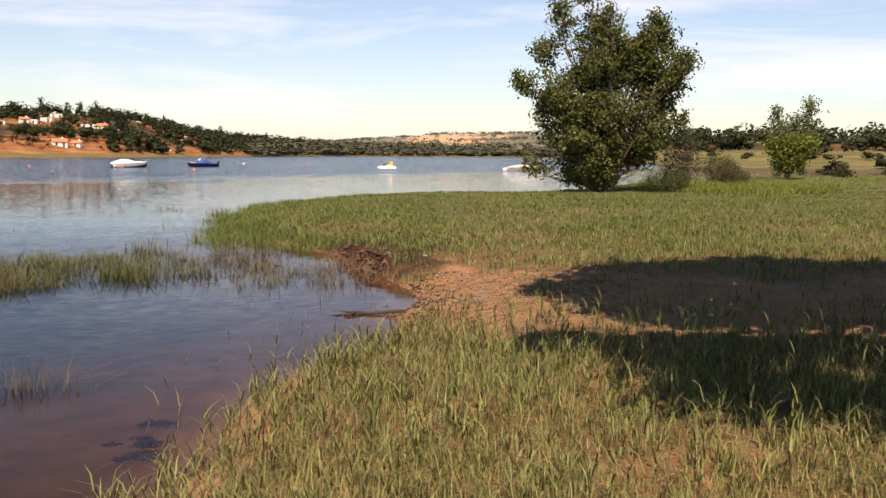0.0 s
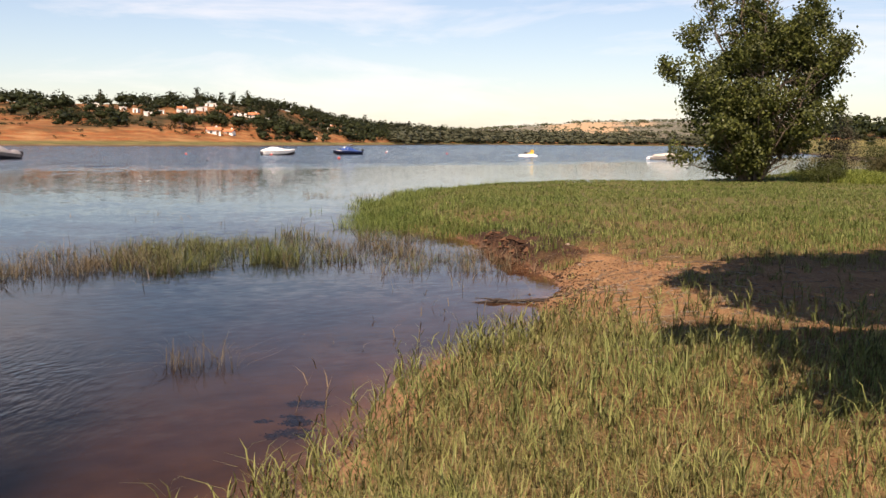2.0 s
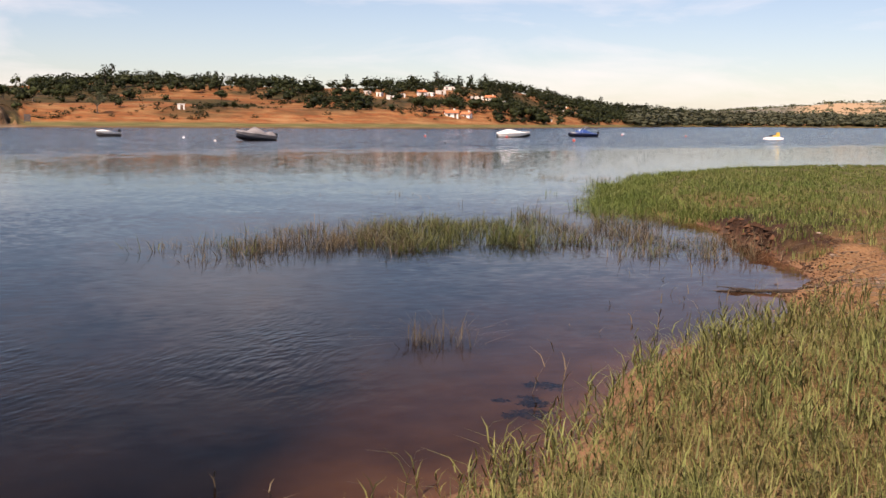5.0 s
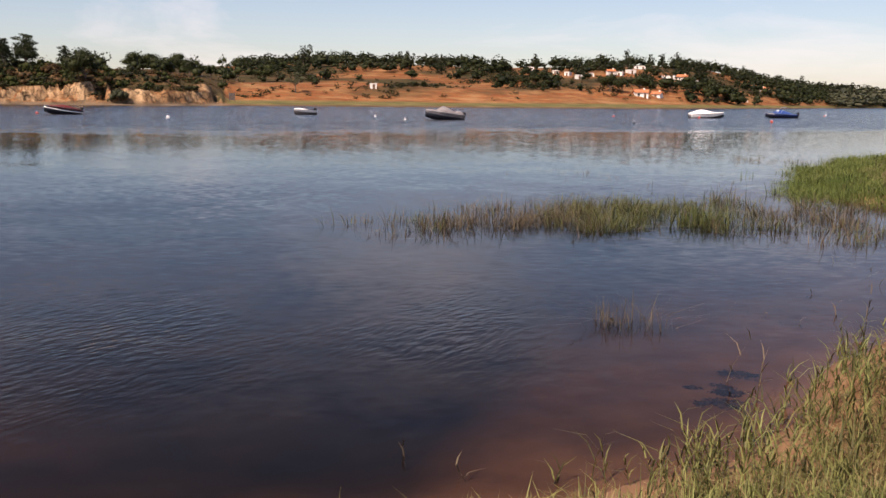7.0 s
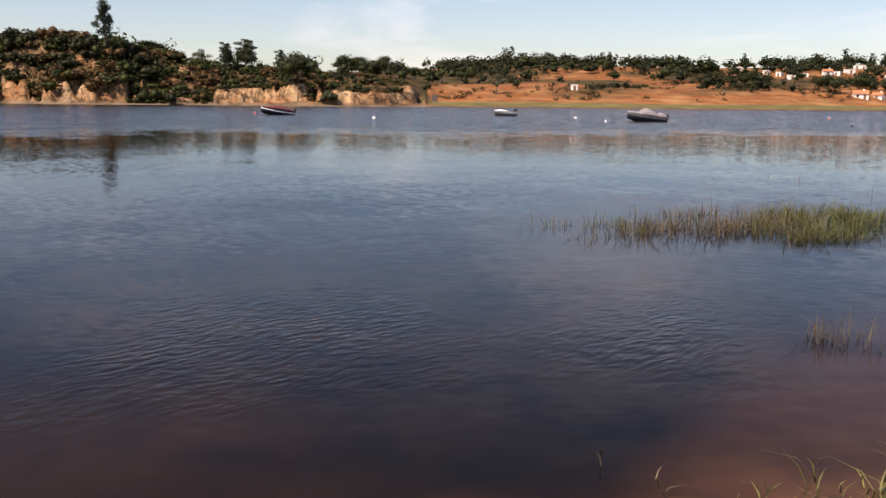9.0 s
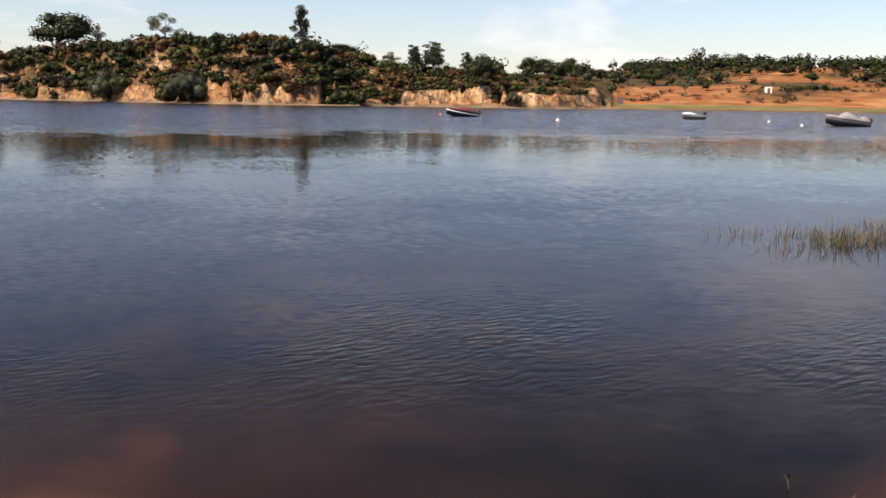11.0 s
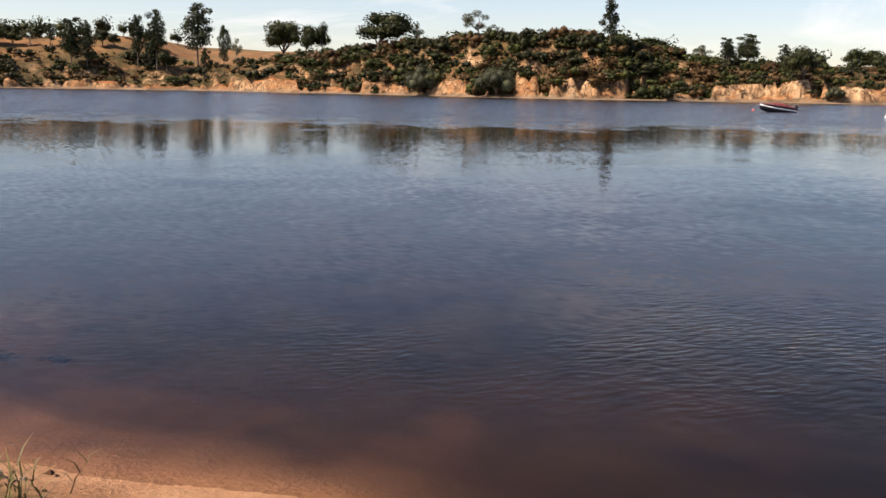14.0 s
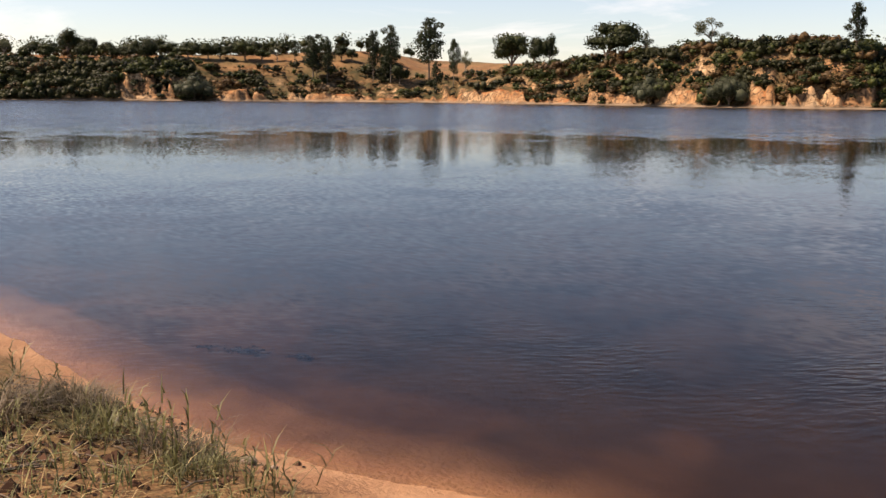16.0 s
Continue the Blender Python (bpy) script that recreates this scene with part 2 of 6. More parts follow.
def water_material():
    m, nt, b = start("lake_water")
    nt.nodes.remove(b)
    pos = nt.nodes.new("ShaderNodeNewGeometry")
    sep = nt.nodes.new("ShaderNodeSeparateXYZ")
    nt.links.new(pos.outputs["Position"], sep.inputs["Vector"])
    x, y = sep.outputs["X"], sep.outputs["Y"]
    dist = calc(nt, "SQRT", calc(nt, "ADD", calc(nt, "MULTIPLY", x, x), calc(nt, "MULTIPLY", y, y)))
    # the breeze ruffles the open lake beyond a calm lane along the shore
    lane = calc(nt, "POWER", calc(nt, "MAXIMUM", calc(nt, "ADD", calc(nt, "MULTIPLY", x, 1 / 55), 57 / 55), 0.0), 2.0)
    gust = grain(nt, place(nt, (1, 1, 1), 0.3), 0.05, 4, 0.6, 0.3, 0.7)
    streaks = grain(nt, place(nt, (1.0, 1.0, 1), 0.0), 0.30, 4, 0.7, 0.3, 0.7)
    over = calc(nt, "SUBTRACT", calc(nt, "ADD", dist, calc(nt, "ADD", calc(nt, "MULTIPLY", gust, 14.0), calc(nt, "MULTIPLY", calc(nt, "SUBTRACT", streaks, 0.5), 22.0))), calc(nt, "MULTIPLY", lane, 42.0))
    open_water = ramp(nt, over, 58.0, 80.0)
    inner = calc(nt, "MULTIPLY", ramp(nt, calc(nt, "ADD", dist, calc(nt, "MULTIPLY", gust, 12.0)), 48.0, 24.0), ramp(nt, dist, 9.0, 20.0))
    shelter = calc(nt, "MULTIPLY", calc(nt, "MULTIPLY", ramp(nt, x, -5.5, -3.2), ramp(nt, y, 8.0, 9.5)), ramp(nt, y, 24.0, 19.0))
    shelter = calc(nt, "MAXIMUM", shelter, calc(nt, "MULTIPLY", ramp(nt, y, 3.2, 0.8), ramp(nt, dist, 17.0, 11.0)))
    stir = calc(nt, "SUBTRACT", 1.0, calc(nt, "MULTIPLY", shelter, 0.8))
    inner = calc(nt, "MULTIPLY", inner, stir)
    breeze = grain(nt, place(nt, (1.6, 1.0, 1), radians(120)), 0.16, 3, 0.55, 0.3, 0.7)
    small = calc(nt, "ADD", calc(nt, "MULTIPLY", open_water, 0.85), calc(nt, "ADD", calc(nt, "MULTIPLY", calc(nt, "MULTIPLY", inner, calc(nt, "ADD", breeze, 0.3)), 0.07), calc(nt, "ADD", calc(nt, "MULTIPLY", ramp(nt, dist, 22.0, 40.0), 0.07), 0.06)))
    slope = shift(nt, "ADD", facets(nt, place(nt, (2.4, 1.0, 1), radians(125)), 4.5, 2.5, 0.6, small), facets(nt, place(nt, (1.6, 1.0, 1), radians(100)), 0.5, 3.0, 0.6, calc(nt, "MULTIPLY", open_water, 0.30)))
    # wave normals leaned towards the near shore in uneven streaks, to mirror more sky
    lean = calc(nt, "ADD", calc(nt, "MULTIPLY", open_water, calc(nt, "ADD", calc(nt, "MULTIPLY", streaks, 0.10), 0.015)), calc(nt, "MULTIPLY", inner, calc(nt, "ADD", calc(nt, "MULTIPLY", streaks, 0.03), 0.005)))
    lean = calc(nt, "DIVIDE", lean, calc(nt, "MAXIMUM", dist, 1.0))
    roll = nt.nodes.new("ShaderNodeCombineXYZ")
    nt.links.new(calc(nt, "MULTIPLY", calc(nt, "MULTIPLY", x, lean), -1.0), roll.inputs["X"])
    nt.links.new(calc(nt, "MULTIPLY", calc(nt, "MULTIPLY", y, lean), -1.0), roll.inputs["Y"])
    slope = shift(nt, "ADD", slope, roll.outputs["Vector"])
    facing = shift(nt, "ADD", slope, (0.0, 0.0, 1.0))
    nrm = nt.nodes.new("ShaderNodeVectorMath")
    nrm.operation = "NORMALIZE"
    nt.links.new(facing, nrm.inputs[0])
    # cat's-paw ripples over the shallows
    wobble = add(nt, "TexNoise", Scale=0.7, Detail=2.0)
    nt.links.new(place(nt), wobble.inputs["Vector"])
    bent = shift(nt, "ADD", place(nt), shift(nt, "MULTIPLY", wobble.outputs["Color"], (0.5, 0.5, 0.0)))
    rows = add(nt, "Mapping", Scale=(13.0, 5.5, 1.0), Rotation=(0, 0, radians(-128)))
    nt.links.new(bent, rows.inputs["Vector"])
    ripples = grain(nt, rows.outputs["Vector"], 1.0, 1.5, 0.5, 0.25, 0.75)
    patch = calc(nt, "MULTIPLY", grain(nt, place(nt), 0.30, 2, 0.5, 0.40, 0.56), ramp(nt, calc(nt, "ADD", calc(nt, "MULTIPLY", x, -1.0), calc(nt, "MULTIPLY", y, -0.42)), 0.0, 1.3))
    zone = calc(nt, "MULTIPLY", ramp(nt, dist, 5.7, 6.8), ramp(nt, dist, 11.0, 8.4))
    patch = calc(nt, "MULTIPLY", calc(nt, "MULTIPLY", patch, zone), stir)
    swell = grain(nt, place(nt, (2.0, 1.0, 1), radians(100)), 0.35, 3, 0.5, 0.2, 0.8)
    h = calc(nt, "MULTIPLY", ripples, calc(nt, "ADD", calc(nt, "MULTIPLY", patch, 0.0058), 0.0001))
    h = calc(nt, "ADD", h, calc(nt, "MULTIPLY", swell, calc(nt, "MULTIPLY", calc(nt, "MULTIPLY", ramp(nt, dist, 30.0, 12.0), stir), 0.0014)))
    bump = add(nt, "Bump", Strength=1.0, Distance=1.0)
    nt.links.new(h, bump.inputs["Height"])
    nt.links.new(nrm.outputs["Vector"], bump.inputs["Normal"])
    gloss = nt.nodes.new("ShaderNodeBsdfGlossy")
    gloss.inputs["Color"].default_value = (0.93, 0.96, 1.0, 1)
    nt.links.new(calc(nt, "ADD", calc(nt, "MULTIPLY", open_water, 0.08), 0.035), gloss.inputs["Roughness"])
    nt.links.new(bump.outputs["Normal"], gloss.inputs["Normal"])
    clear = nt.nodes.new("ShaderNodeBsdfRefraction")
    clear.inputs["IOR"].default_value, clear.inputs["Roughness"].default_value = 1.33, 0.0
    soft = add(nt, "Bump", Strength=0.12, Distance=1.0)
    nt.links.new(h, soft.inputs["Height"])
    nt.links.new(soft.outputs["Normal"], clear.inputs["Normal"])
    nt.links.new(blend(nt, ramp(nt, mask(nt, "depth"), 0.0, 0.11), (0.62, 0.57, 0.53), (0.25, 0.22, 0.20)), clear.inputs["Color"])
    fres = add(nt, "Fresnel", IOR=1.19)
    nt.links.new(bump.outputs["Normal"], fres.inputs["Normal"])
    mix = nt.nodes.new("ShaderNodeMixShader")
    nt.links.new(calc(nt, "POWER", fres.outputs["Fac"], 1.22), mix.inputs[0])
    nt.links.new(clear.outputs["BSDF"], mix.inputs[1])
    nt.links.new(gloss.outputs["BSDF"], mix.inputs[2])
    nt.links.new(mix.outputs["Shader"], nt.nodes["Material Output"].inputs["Surface"])
    return m


M_GROUND, M_WATER = ground_material(), water_material()
M_GRASS = foliage("green_grass", (0.022, 0.036, 0.010), (0.30, 0.365, 0.115), 0.25, patch=(0.16, 0.105, 0.045))
M_MEADOW = foliage("meadow_grass", (0.045, 0.078, 0.016), (0.18, 0.24, 0.06), 0.3, patch=(0.12, 0.115, 0.04))
M_STRAW = foliage("dry_grass", (0.17, 0.105, 0.04), (0.43, 0.33, 0.165), 0.25)
M_REED = foliage("reed", (0.05, 0.038, 0.026), (0.21, 0.155, 0.10), 0.2, patch=(0.075, 0.070, 0.032))
M_REEDGREEN = foliage("green_reed", (0.026, 0.042, 0.012), (0.115, 0.135, 0.04), 0.25, patch=(0.07, 0.055, 0.026))
M_POPLAR = foliage("poplar_leaf", (0.028, 0.040, 0.011), (0.145, 0.16, 0.042), 0.35, 0.4)
M_BANKGRASS = foliage("bank_grass", (0.028, 0.036, 0.013), (0.19, 0.20, 0.075), 0.25, patch=(0.12, 0.08, 0.04))
M_PALELEAF = foliage("pale_leaf", (0.09, 0.11, 0.05), (0.21, 0.23, 0.11), 0.35)
M_YOUNG = foliage("young_leaf", (0.08, 0.11, 0.02), (0.22, 0.25, 0.05), 0.4, 0.45)
M_OAK = foliage("oak_leaf", (0.011, 0.017, 0.006), (0.052, 0.062, 0.020), 0.2)
M_PINE = foliage("pine_needle", (0.010, 0.016, 0.007), (0.042, 0.052, 0.019), 0.15)
M_OLIVE = foliage("grey_leaf", (0.06, 0.07, 0.036), (0.145, 0.15, 0.085), 0.25)
M_WILLOW = foliage("willow_leaf", (0.022, 0.028, 0.014), (0.085, 0.092, 0.05), 0.2)
M_SHRUB = foliage("shrub_leaf", (0.010, 0.014, 0.005), (0.050, 0.052, 0.017), 0.2)
M_SHRUBGREEN = foliage("green_shrub_leaf", (0.016, 0.024, 0.006), (0.075, 0.088, 0.022), 0.25)
M_SHRUBBROWN = foliage("brown_shrub_leaf", (0.032, 0.020, 0.008), (0.11, 0.066, 0.026), 0.2)
# oak foliage paled so that distance haze sits in its leaf colour
M_FARWOOD = foliage("hazed_wood_leaf", (0.038, 0.044, 0.024), (0.10, 0.10, 0.058), 0.2)
M_GREYTWIG = foliage("grey_twig_leaf", (0.05, 0.045, 0.028), (0.14, 0.125, 0.08), 0.25)
M_DULLSHRUB = foliage("dull_shrub_leaf", (0.04, 0.036, 0.014), (0.12, 0.105, 0.042), 0.25)
M_BARK = paint("bark", (0.16, 0.12, 0.085), 0.9, 0.3, 4.0, 0.0, 0.02)
M_PALE_BARK = paint("pale_bark", (0.26, 0.22, 0.17), 0.9, 0.3, 5.0, 0.0, 0.02)


# ---- the lie of the land: near shore, lake, far banks ----
def vnoise(x, y, scale, seed=0):
    """Smooth noise from 0 to 1 over the plan."""
    x, y = np.asarray(x, float) * scale + 37.7 * seed, np.asarray(y, float) * scale - 19.3 * seed
    xi, yi = np.floor(x), np.floor(y)
    u, v = x - xi, y - yi
    u, v = u * u * (3 - 2 * u), v * v * (3 - 2 * v)

    def corner(a, b):
        s = np.sin(a * 127.1 + b * 311.7 + seed * 74.7) * 43758.5453
        return s - np.floor(s)
    return (corner(xi, yi) * (1 - u) * (1 - v) + corner(xi + 1, yi) * u * (1 - v) + corner(xi, yi + 1) * (1 - u) * v + corner(xi + 1, yi + 1) * u * v)


def fnoise(x, y, scale, seed=0, octaves=4):
    total, amp, norm = 0.0, 1.0, 0.0
    for k in range(octaves):
        total = total + amp * vnoise(x, y, scale * 2 ** k, seed + k)
        norm += amp
        amp *= 0.5
    return total / norm


def smooth(v, lo, hi):
    t = np.clip((np.asarray(v, float) - lo) / (hi - lo), 0, 1)
    return t * t * (3 - 2 * t)


# the near shoreline, from behind on one side round the little bay to the far meadow; land lies to its right
SHORE = np.array([(-60, -60), (-22, -17), (-12, -6), (-8.3, -2.9), (-6.6, -1.6), (-5.7, -0.8), (-4.9, 0.2), (-4.0, 1.6), (-2.9, 3.1), (-1.9, 4.4),
                  (-1.4, 5.5), (-1.3, 6.5), (-1.3, 7.6), (-1.1, 8.8), (-0.6, 9.4), (-0.3, 10.3), (-0.25, 11.2), (-0.4, 12.3), (-0.1, 13.7), (-0.6, 15.3),
                  (-1.2, 17.2), (-1.8, 18.9), (-2.6, 20.6), (-4.2, 22.2), (-5.2, 25.0), (-5.8, 30.0), (-6.0, 35.0), (-4.6, 40.5), (-1.8, 44.3), (3.3, 46.5),
                  (6.5, 51.0), (13, 66), (30, 88), (60, 104), (120, 118), (400, 130)], float)


def shore_distance(x, y):
    """Metres from the near shoreline, more than 0 on land."""
    x, y = np.asarray(x, float), np.asarray(y, float)
    best, side = np.full(x.shape, 1e9), np.zeros(x.shape)
    for (ax, ay), (bx, by) in zip(SHORE[:-1], SHORE[1:]):
        dx, dy = bx - ax, by - ay
        t = np.clip(((x - ax) * dx + (y - ay) * dy) / (dx * dx + dy * dy), 0, 1)
        d = np.hypot(x - ax - t * dx, y - ay - t * dy)
        s = np.sign(dy * (x - ax) - dx * (y - ay))
        near = d < best - 1e-9
        best, side = np.where(near, d, best), np.where(near, s, side)
    return best * side


# the far bank by bearing (degrees to the left of +y)
BEAR = np.array([-180, -40, -30, -14, -10, -7, -4, 0, 5, 8, 10, 12, 14, 16, 18, 22, 27, 32, 38, 42, 44, 45.4, 48, 51, 54], float)
BEAR2 = np.array([57, 60, 63, 66, 70, 74, 77, 80, 84, 90, 96, 100, 105, 115, 140, 180], float)
BEARS = np.concatenate([BEAR, BEAR2])
REACH = np.concatenate([[150, 150, 150, 160, 300, 800, 900, 900, 850, 720, 600, 500, 430, 390, 345, 305, 285, 275, 268, 262, 266, 262, 246, 243, 247],
                        [245, 243, 241, 245, 260, 285, 300, 314, 351, 362, 364, 358, 370, 366, 360, 360]])
# bare sandstone faces along the bank: bearing, half width in degrees, height
FACES = [(106.0, 1.8, 4.0), (101.8, 1.3, 8.5), (96.5, 1.1, 3.2), (91.2, 1.9, 2.6), (87.0, 1.4, 1.3), (82.3, 2.2, 3.2), (78.4, 0.9, 1.5), (75.3, 1.3, 3.0), (71.3, 1.3, 3.4),
         (66.9, 0.7, 3.8), (63.3, 2.1, 4.5), (58.6, 0.8, 1.4), (55.3, 1.5, 3.7), (52.5, 1.3, 4.2), (49.4, 1.2, 3.2), (46.9, 1.5, 4.2)]
BLUFF = np.concatenate([[0.9] * 20, [2.2, 5.4, 7.6, 8.2, 8.8], [9.8, 11.8, 15.0, 15.8, 15.6, 14.4, 12.8, 11.0, 8.6, 7.6, 7.6, 10.5, 12, 12, 10, 10]])
RIDGE = np.concatenate([[5, 5, 5, 5.5, 5, 7, 8, 8, 8, 8.5, 9, 10, 11.5, 15.5, 18.5, 19.5, 17.5, 17.5, 18, 16.5, 15.5, 14.5, 13, 12.5, 12],
                        [12, 13, 15.5, 16.2, 16, 16, 17, 18.5, 20, 20.5, 18.5, 17.5, 17, 17, 15, 15]])


def face_at(bearing):
    """Height of the bare rock face at a bearing, and how bare the bank is there, 0 to 1."""
    b = np.asarray(bearing, float)
    ragged = b + 0.5 * np.sin(b * 5.1) + 0.25 * np.sin(b * 13.7 + 1.0)
    tall, bare = np.full(b.shape, 0.35), np.zeros(b.shape)
    for mid, half, h in FACES:
        w = smooth(np.abs(ragged - mid), half + 0.55, half - 0.45)
        tall, bare = np.maximum(tall, h * w), np.maximum(bare, w)
    return tall, bare


def curve(table, bearing):
    b = np.asarray(bearing, float)
    return (np.interp(b - 0.7, BEARS, table) + np.interp(b, BEARS, table) + np.interp(b + 0.7, BEARS, table)) / 3


def far_height(bearing, r):
    """Height of the far bank and of the hills behind it."""
    x, y = -r * np.sin(np.radians(bearing)), r * np.cos(np.radians(bearing))
    s = r - curve(REACH, bearing)
    bl, rd = curve(BLUFF, bearing), curve(RIDGE, bearing)
    rocky = smooth(bearing, 44.3, 45.3)
    cl = np.where(rocky > 0.5, np.minimum(face_at(bearing)[0] * (0.45 + 1.1 * fnoise(x, y, 0.09, 5, 3)), bl), 0.2)
    # buttresses and gullies, worn in at three sizes
    gully = (fnoise(x, y, 0.10, 3, 3) - 0.5) * 7 + (np.abs(fnoise(x, y, 0.28, 9, 3) - 0.5)) * 7 - 1.0 + (fnoise(x, y, 0.8, 26, 2) - 0.5) * 1.0
    g = s + gully * rocky
    h = -3.0 + 3.3 * smooth(s, -14, 2.0) + 0.026 * np.clip(s, 0, 30) * (1 - rocky)
    # talus at the foot, a steep broken face with ledges above it
    u = np.clip((g - 0.8) / (2.0 + 0.62 * cl), 0, 1)
    step = u + 0.26 * (fnoise(x, y, 0.45, 42, 3) - 0.5) + 0.05 * np.sin(u * 19 + 5 * fnoise(x, y, 0.2, 41, 2))
    h = h + rocky * cl * np.clip(0.22 * smooth(u, 0, 0.5) + 0.78 * smooth(step, 0.22, 0.95), 0, 1.02) + (1 - rocky) * cl * smooth(s, 3, 9)
    rise = np.clip(bl - cl, 0, 30)
    h = h + rise * (rocky * smooth(g, 4.5, 30) ** 0.8 + (1 - rocky) * smooth(s, 25, 62))
    heath = smooth(bearing, 84, 90)
    slope = np.where(rocky > 0.5, smooth((s - 30 + 22 * heath) / (160 - 103 * heath), 0, 1), 0.25 * smooth(s, 24, 66) + 0.75 * smooth(s, 55, 215))
    h = h + (rd - bl) * slope + (fnoise(x, y, 0.02, 14, 4) - 0.5) * 3.0 * smooth(s, 25, 120)
    h = h - 7.0 * smooth(s, 260, 500) * (r < 6000)
    # long hills beyond the end of the lake
    top = np.interp(bearing, [-60, -26, -14, -6, 0, 4, 8, 14, 30], [15, 28, 36, 54, 53, 39, 26, 15, 6])
    h = h + np.maximum(top - h, 0) * smooth(r, 1250, 2500) * (0.82 + 0.36 * fnoise(x, y, 0.0016, 21, 4))
    return h


def height(x, y):
    x, y = np.asarray(x, float), np.asarray(y, float)
    r = np.hypot(x, y)
    bearing = np.degrees(np.arctan2(-x, y))
    d = shore_distance(x, y) + (fnoise(x, y, 0.9, 2, 3) - 0.5) * 0.5
    bank = smooth(d, -0.05, 0.75) * 0.12 + smooth(d, 0.1, 2.2) * 0.22 + 0.55 * smooth(d, 5, 45) + 0.06 * np.clip(d, 0, 0.4)
    scarp = smooth(np.hypot((x + 1.3) / 1.9, (y - 17.5) / 2.5), 1.3, 0.5)
    bank = bank + scarp * (0.24 * smooth(d, 0.04, 0.22) - 0.22 * smooth(d, 0.1, 2.2))
    bank = bank + 0.05 * smooth(np.hypot(x / 2.5, (y - 14) / 4), 1.2, 0.5) * (fnoise(x, y, 2.6, 61, 3) - 0.5) * smooth(d, 0.05, 0.4)
    land = bank + (fnoise(x, y, 0.8, 7, 3) - 0.5) * 0.10 * smooth(d, 0.2, 2)
    out = np.clip(-d, 0, 200)
    flat = smooth(bearing, 62, 85)
    bed = -(0.14 - 0.07 * flat) * out ** 0.9 - 0.17 * flat * np.clip(out - 0.8, 0, 200) ** 0.9 - 0.05 * np.clip(out, 0, 0.4) - 0.002
    bed = np.maximum(bed, -3.0) + (fnoise(x, y, 1.3, 4, 3) - 0.5) * 0.05 * smooth(-d, 0.3, 2)
    near = np.where(d > 0, land, bed)
    far = far_height(bearing, r)
    back = smooth(np.abs(bearing - 37), 100, 125)
    far = far * (1 - back) + np.maximum(near, 0.3) * back
    return np.where(r < 60, near, np.maximum(near * (1 - smooth(r, 140, 200)) - 3.0 * smooth(r, 140, 200) * (d < 0), far))


def bed_dimming(x, y, z, b):
    """Light lost with depth, painted dark on the bed: thin and patchy over the sand off the bank, thick in the bay."""
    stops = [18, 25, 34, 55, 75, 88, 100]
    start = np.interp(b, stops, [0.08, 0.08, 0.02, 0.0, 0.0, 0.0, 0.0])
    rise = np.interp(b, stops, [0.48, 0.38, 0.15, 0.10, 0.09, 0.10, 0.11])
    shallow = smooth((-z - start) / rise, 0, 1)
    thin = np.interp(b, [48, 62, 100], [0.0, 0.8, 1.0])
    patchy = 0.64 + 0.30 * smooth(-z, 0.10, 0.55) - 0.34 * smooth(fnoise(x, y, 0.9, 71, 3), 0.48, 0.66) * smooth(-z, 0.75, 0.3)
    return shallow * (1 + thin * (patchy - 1))


